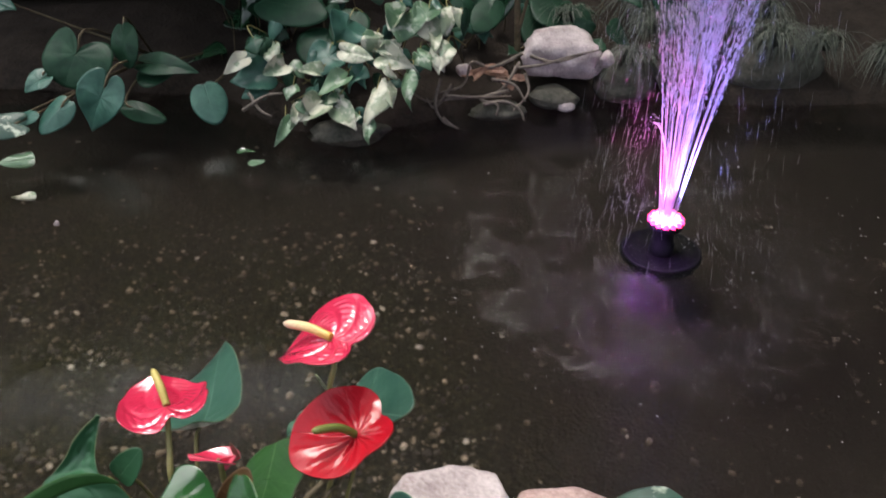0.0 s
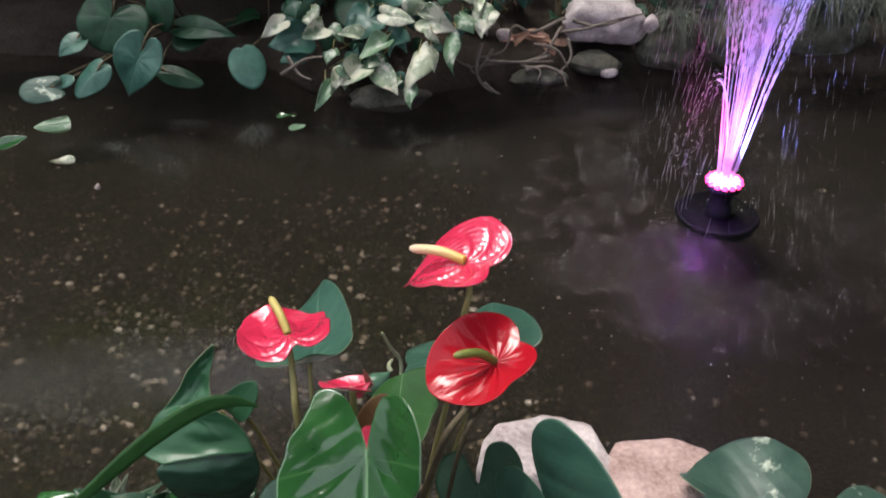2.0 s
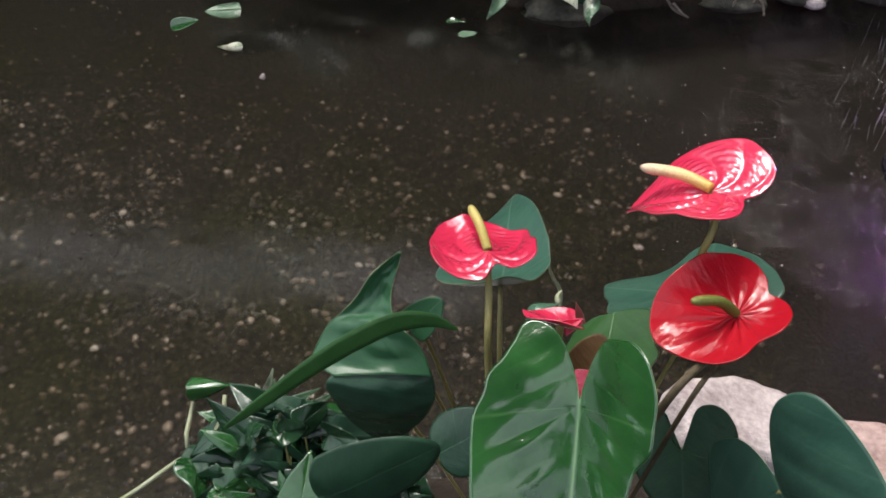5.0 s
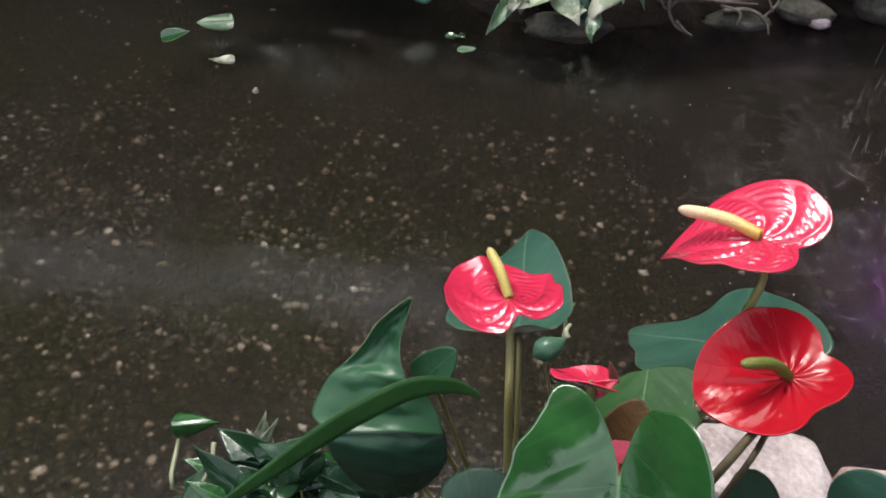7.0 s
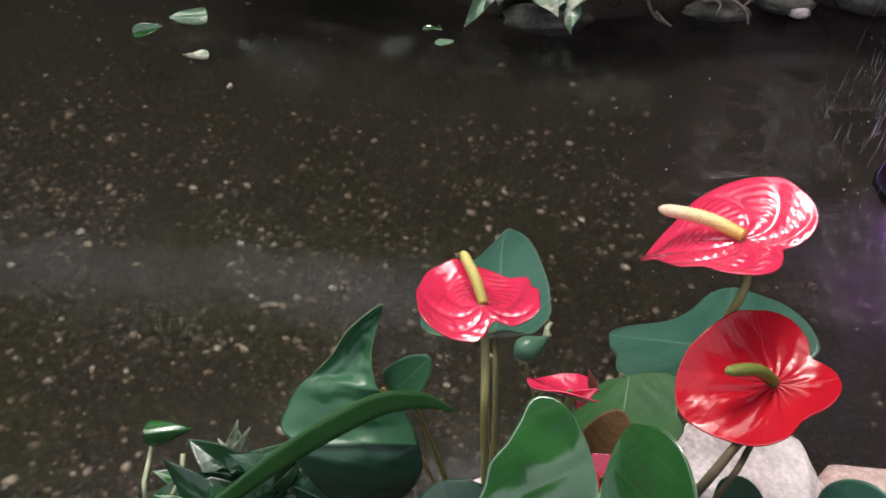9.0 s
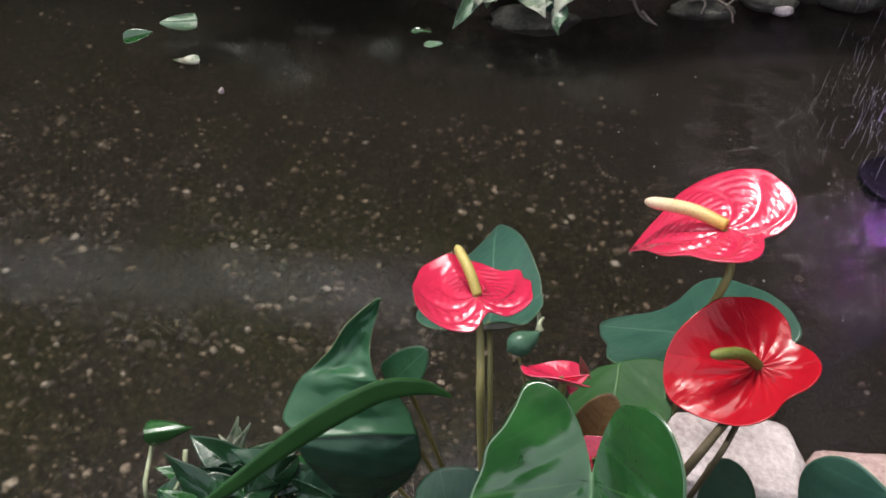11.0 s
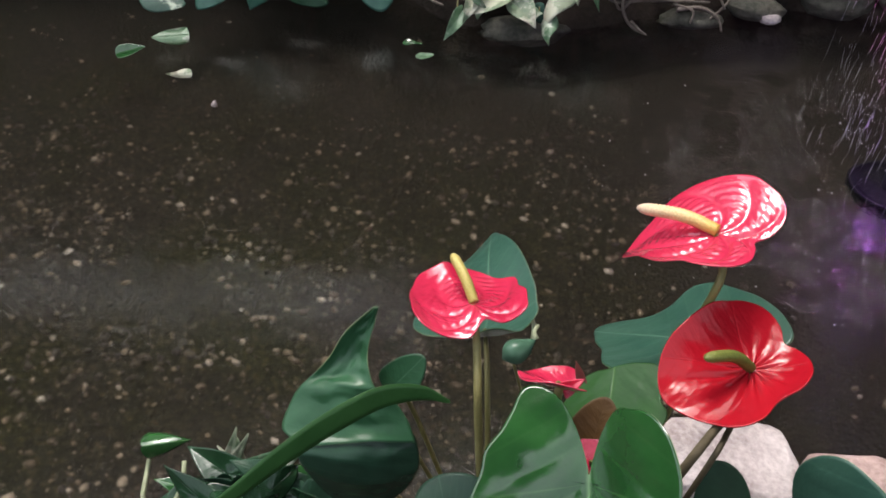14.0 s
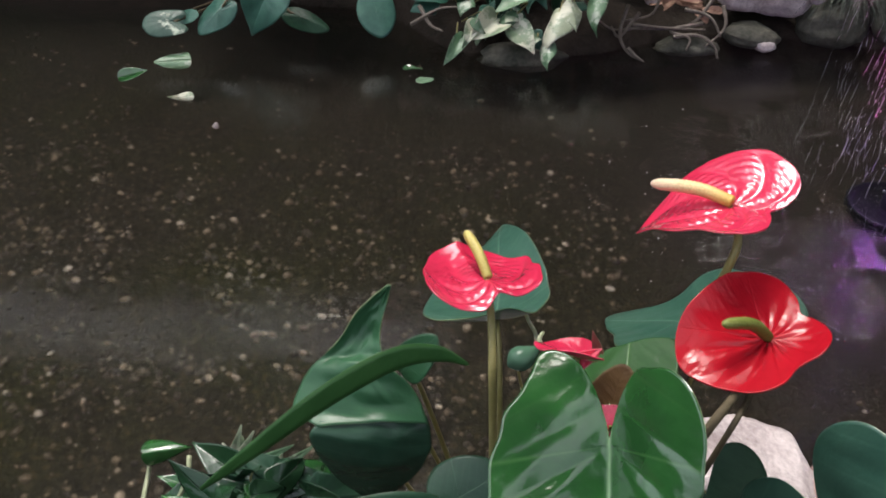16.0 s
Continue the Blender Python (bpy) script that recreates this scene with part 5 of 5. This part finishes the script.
backleaf = thing("dark_leaf_plant", (-0.45, 3.8, 0.15), "plant with large dark green leaves behind the vine", "plant")
DARK = [
    ((-0.827, 3.800, 0.413), (-0.505, 3.650, 0.401), 0.10, 0.04), ((-0.386, 3.700, 0.396), (-0.453, 3.550, 0.298), 0.09, 0.04), ((0.251, 3.900, 0.379), (0.144, 3.750, 0.286), 0.07, 0.03),
    ((-0.487, 3.650, 0.311), (-0.599, 3.500, 0.241), 0.12, 0.04), ((-1.003, 3.320, 0.216), (-0.943, 3.220, 0.083), 0.075, 0.03), ((-1.217, 3.600, 0.226), (-1.294, 3.400, 0.180), 0.08, 0.03),
    ((0.609, 4.200, 0.277), (0.480, 4.000, 0.234), 0.14, 0.05), ((-0.582, 3.900, 0.432), (-0.722, 3.800, 0.439), 0.12, 0.04), ((0.599, 4.200, 0.214), (0.414, 4.000, 0.139), 0.14, 0.05),
    ((-0.782, 4.000, 0.411), (-0.559, 3.900, 0.391), 0.12, 0.04),
]
for i, (J, T, w, b) in enumerate(DARK):
    J, T = Vector(J), Vector(T)
    leaf(backleaf, J.lerp(T, 0.4), T, (0.1 * (-1) ** i, -0.6, 0.75), w, (T - J).length * 0.45, M_RUBBER if i == 4 else M_DEEP_SHADED, [Vector(J) + Vector((0, 0.08, -0.05)), (J[0] * 0.8 - 0.1, 3.95, 0.12)], stalk_mat=M_STEM_BROWN, stalk_r=0.004, cup=-0.1, droop=0.1, wave=0.06, turns=36, rings=8, seed=400 + i, shape="round")

# roots and stems
roots = thing("tree_roots", (0.15, 3.55, 0.05), "tangle of thin bare brown roots reaching the water", "roots")


def root(*keys, r=0.0085):
    part("root", *tube(curve_points(keys, 20), [r * (1 - 0.55 * k / 19) for k in range(20)], 7), M_ROOT, roots)


root((0.354, 3.600, 0.239), (0.215, 3.550, 0.194), (0.126, 3.520, 0.232), (0.090, 3.500, 0.135), (-0.022, 3.450, 0.118))
root((0.341, 3.580, 0.207), (0.241, 3.500, 0.095), (0.040, 3.450, 0.091), (-0.059, 3.420, 0.091), (-0.132, 3.400, 0.141))
root((0.366, 3.550, 0.167), (0.379, 3.500, 0.095), (0.304, 3.450, 0.023))
root((-0.010, 3.480, 0.171), (-0.034, 3.400, 0.087), (0.002, 3.360, 0.026), (0.069, 3.340, 0.000))
root((0.291, 3.500, 0.108), (0.164, 3.460, 0.086), (0.239, 3.440, 0.068), (0.234, 3.420, 0.023))
root((0.040, 3.500, 0.135), (-0.034, 3.400, 0.074), (-0.071, 3.420, 0.105))
root((0.392, 3.600, 0.226), (0.493, 3.500, 0.241), (0.651, 3.520, 0.284))
root((0.215, 3.520, 0.153), (0.314, 3.500, 0.135), (0.366, 3.470, 0.068))
root((-0.814, 3.300, 0.186), (-0.764, 3.250, 0.133), (-0.709, 3.200, 0.131))
root((-0.843, 3.280, 0.118), (-0.736, 3.260, 0.192), (-0.662, 3.250, 0.209))
root((0.177, 3.440, 0.068), (0.272, 3.460, 0.073), (0.340, 3.440, 0.041), (0.361, 3.420, -0.004), r=0.009)
root((0.000, 3.360, 0.045), (0.039, 3.340, 0.017), (0.066, 3.330, 0.006), r=0.008)
root((0.015, 3.440, 0.109), (0.139, 3.450, 0.099), (0.303, 3.480, 0.090), r=0.008)
root((0.330, 3.500, 0.215), (0.428, 3.460, 0.245), (0.549, 3.480, 0.275), (0.687, 3.520, 0.289), r=0.008)

sapling = thing("sapling", (0.34, 3.72, 0.1), "thin bare brown sapling trunk", "tree")
part("trunk", *tube(curve_points([(0.345, 3.72, 0.1), (0.33, 3.78, 0.5), (0.28, 3.85, 1.3), (0.3, 3.9, 2.4)], 20), 0.014, 9), M_STEM_BROWN, sapling)
part("branch", *tube(curve_points([(0.335, 3.74, 0.25), (0.40, 3.76, 0.6), (0.45, 3.8, 1.4)], 14), 0.008, 7), M_STEM_BROWN, sapling)

dry = thing("dry_leaves", (0.24, 3.6, 0.12), "small heap of dry reddish leaves among the roots", "leaf litter")
rg = random.Random(44)
for i in range(9):
    c = Vector((0.24 + rg.gauss(0, 0.05), 3.57 + rg.gauss(0, 0.03), 0.15 + rg.gauss(0, 0.02)))
    d = Vector((rg.gauss(0, 1), rg.gauss(0, 0.4), rg.gauss(0, 0.4))).normalized() * 0.05
    v, f, uv = blade(c - d, c + d, (rg.gauss(0, 0.4), -0.6, 0.7), 0.018, 0.0, shape="lance", cup=0.5, wave=0.2, turns=20, rings=4, seed=500 + i)
    part("dry_leaf", v, f, M_DRY, dry, uvs=uv, thick=0.001)


def sedge(place, count, height, seed, lean=(0.0, -0.4)):
    rg = random.Random(seed)
    ob = thing("sedge_tuft", place, "tuft of thin grey-green arching grass blades", "grass", "grass tufts on the far bank")
    verts, faces = [], []
    p = Vector(place)
    for _ in range(count):
        a = rg.uniform(0, 6.28)
        out = Vector((math.cos(a) + lean[0], math.sin(a) * 0.7 + lean[1], 0)) * rg.uniform(0.4, 1.0)
        h = height * rg.uniform(0.5, 1.0)
        b = p + Vector((rg.gauss(0, 0.03), rg.gauss(0, 0.02), 0))
        side = Vector((-out.y, out.x, 0)).normalized() * rg.uniform(0.0015, 0.003)
        n0 = len(verts)
        for k in range(7):
            t = k / 6
            c = b + out * (h * 0.75 * t ** 1.4) + Vector((0, 0, h * (1.3 * t - 1.45 * t * t)))
            w = side * (1 - t ** 2) + side * 0.1
            verts += [c - w, c + Vector((0, 0, 0.001)), c + w]
        for k in range(6):
            q = n0 + k * 3
            faces += [(q, q + 1, q + 4, q + 3), (q + 1, q + 2, q + 5, q + 4)]
    part("foliage", verts, faces, M_BLADE, ob, kind="stuff")


for i, (x, y, z, n, h) in enumerate([(0.86, 3.68, 0.16, 190, 0.32), (0.98, 3.80, 0.26, 170, 0.40), (1.50, 3.70, 0.24, 230, 0.40), (1.25, 3.82, 0.28, 200, 0.42), (1.72, 3.74, 0.20, 180, 0.38), (0.62, 4.1, 0.2, 90, 0.34), (2.1, 3.8, 0.12, 150, 0.4), (1.0, 4.2, 0.2, 150, 0.45), (1.6, 4.15, 0.2, 150, 0.45)]):
    sedge((x, y, z), n, h, 61 + i)

# dark-coloured leaves that fill the far bank behind the vine, with shade put into their colour
fill = thing("shrub", (-0.2, 4.0, 0.15), "low filler shrub with many dark-coloured green leaves on the far bank", "shrub")
rg = random.Random(77)
for i in range(90):
    x, y = rg.uniform(-1.1, 1.3), rg.uniform(3.72, 4.6)
    c = Vector((x, y, ground_z(x, y) + 0.04 + rg.random() * 0.22))
    s = rg.uniform(0.09, 0.19)
    d = Vector((rg.gauss(0, 0.8), -0.5 + rg.gauss(0, 0.4), rg.gauss(-0.2, 0.4))).normalized() * s
    leaf(fill, c, c + d, (rg.gauss(0, 0.4), -0.5 + rg.gauss(0, 0.3), 0.8), s * 0.33, s * 0.15, rg.choice((M_DEEP_SHADED, M_DEEP_SHADED, M_RUBBER, M_GLOSSY)), [c + Vector((0, 0.02, -0.08)), (x + rg.gauss(0, 0.05), y + 0.03, ground_z(x, y))],
         stalk_mat=M_STEM_BROWN, stalk_r=0.002, cup=rg.uniform(-0.3, 0.2), droop=rg.uniform(0, 0.3), wave=0.12, turns=28, rings=5, seed=700 + i, shape="ovate")

# ---------- things on the water ----------
def floating_leaf(J, T, half, mat, label, **kw):
    ob = thing("floating_leaf", J, label, "leaf", "leaves on the water")
    v, f, uv = blade(J, T, kw.pop("N", (0, -0.1, 1)), half, 0.009, turns=32, rings=8, **kw)
    part("blade", v, f, mat, ob, uvs=uv, thick=0.001)
    return ob


floating_leaf((-1.543, 2.766, 0.012), (-1.651, 2.740, 0.012), 0.02, M_PALE, "curled pale leaf floating on the water", N=(0.1, -0.75, 0.65), cup=-0.5, droop=0.9, shape="lance", seed=71)
floating_leaf((-1.659, 3.051, 0.015), (-1.794, 3.011, 0.012), 0.045, M_VARIEG, "pale mottled leaf lying on the water", N=(0.1, -0.5, 0.85), cup=-0.3, seed=72, shape="lance", wave=0.1)
floating_leaf((-1.868, 2.862, 0.012), (-1.768, 2.906, 0.030), 0.030, M_LEAF, "small fresh green leaf on the water", N=(0, -0.5, 0.85), fold=0.2, seed=73, shape="lance")
floating_leaf((-0.850, 3.114, 0.012), (-0.772, 3.112, 0.015), 0.018, M_LEAF, "small green leaf on the water", seed=74, shape="lance", wave=0.2)
floating_leaf((-0.783, 3.005, 0.012), (-0.718, 3.028, 0.015), 0.022, M_VARIEG, "small pale green leaf on the water", seed=75, shape="lance", wave=0.2)
rock((-1.404, 2.591, -0.020), (0.022, 0.02, 0.03), 76, M_ROCK, "tiny white stone at the surface", 0)

# dark boards behind the far bank
for i in range(3):
    v0, v1 = -3.4 + 0.02 * i, -1.55
    z = 0.20 + i * 0.075
    vv = [(x, y, zz) for zz in (z, z + 0.07) for y in (4.45, 4.49) for x in (v0, v1)]
    solid("edging_board", vv, [(0, 2, 3, 1), (4, 5, 7, 6), (0, 1, 5, 4), (2, 6, 7, 3), (0, 4, 6, 2), (1, 3, 7, 5)], M_WOOD, "dark brown edging board behind the far bank", "board", "edging boards", smooth=False)


def pebbles():
    """The larger pebbles nearest the bank, one by one."""
    rg = random.Random(19)
    shapes = []
    for k in range(8):
        v, f = stone_mesh((2.0, 1.5, 0.9), 40 + k, rough=0.22, cuts=1, flat=0.25)
        shapes.append(mesh_of("pebble", v, f, M_PEBBLE))
    for _ in range(290):
        y = 0.98 + 1.5 * rg.random() ** 1.4
        x = rg.uniform(-1.75, 0.0)
        if y < near_edge(x) + 0.1:
            continue
        s = 0.004 + 0.007 * rg.random() ** 2
        ob = new("pebble", rg.choice(shapes))
        ob.parent = ground
        ob.matrix_local = pose(x, y, ground_z(x, y) - 0.002, rg.uniform(-15, 15), rg.uniform(-15, 15), rg.uniform(0, 360)) @ Matrix.Diagonal((s, s * rg.uniform(0.8, 1.1), s * rg.uniform(0.7, 1.1), 1))


pebbles()
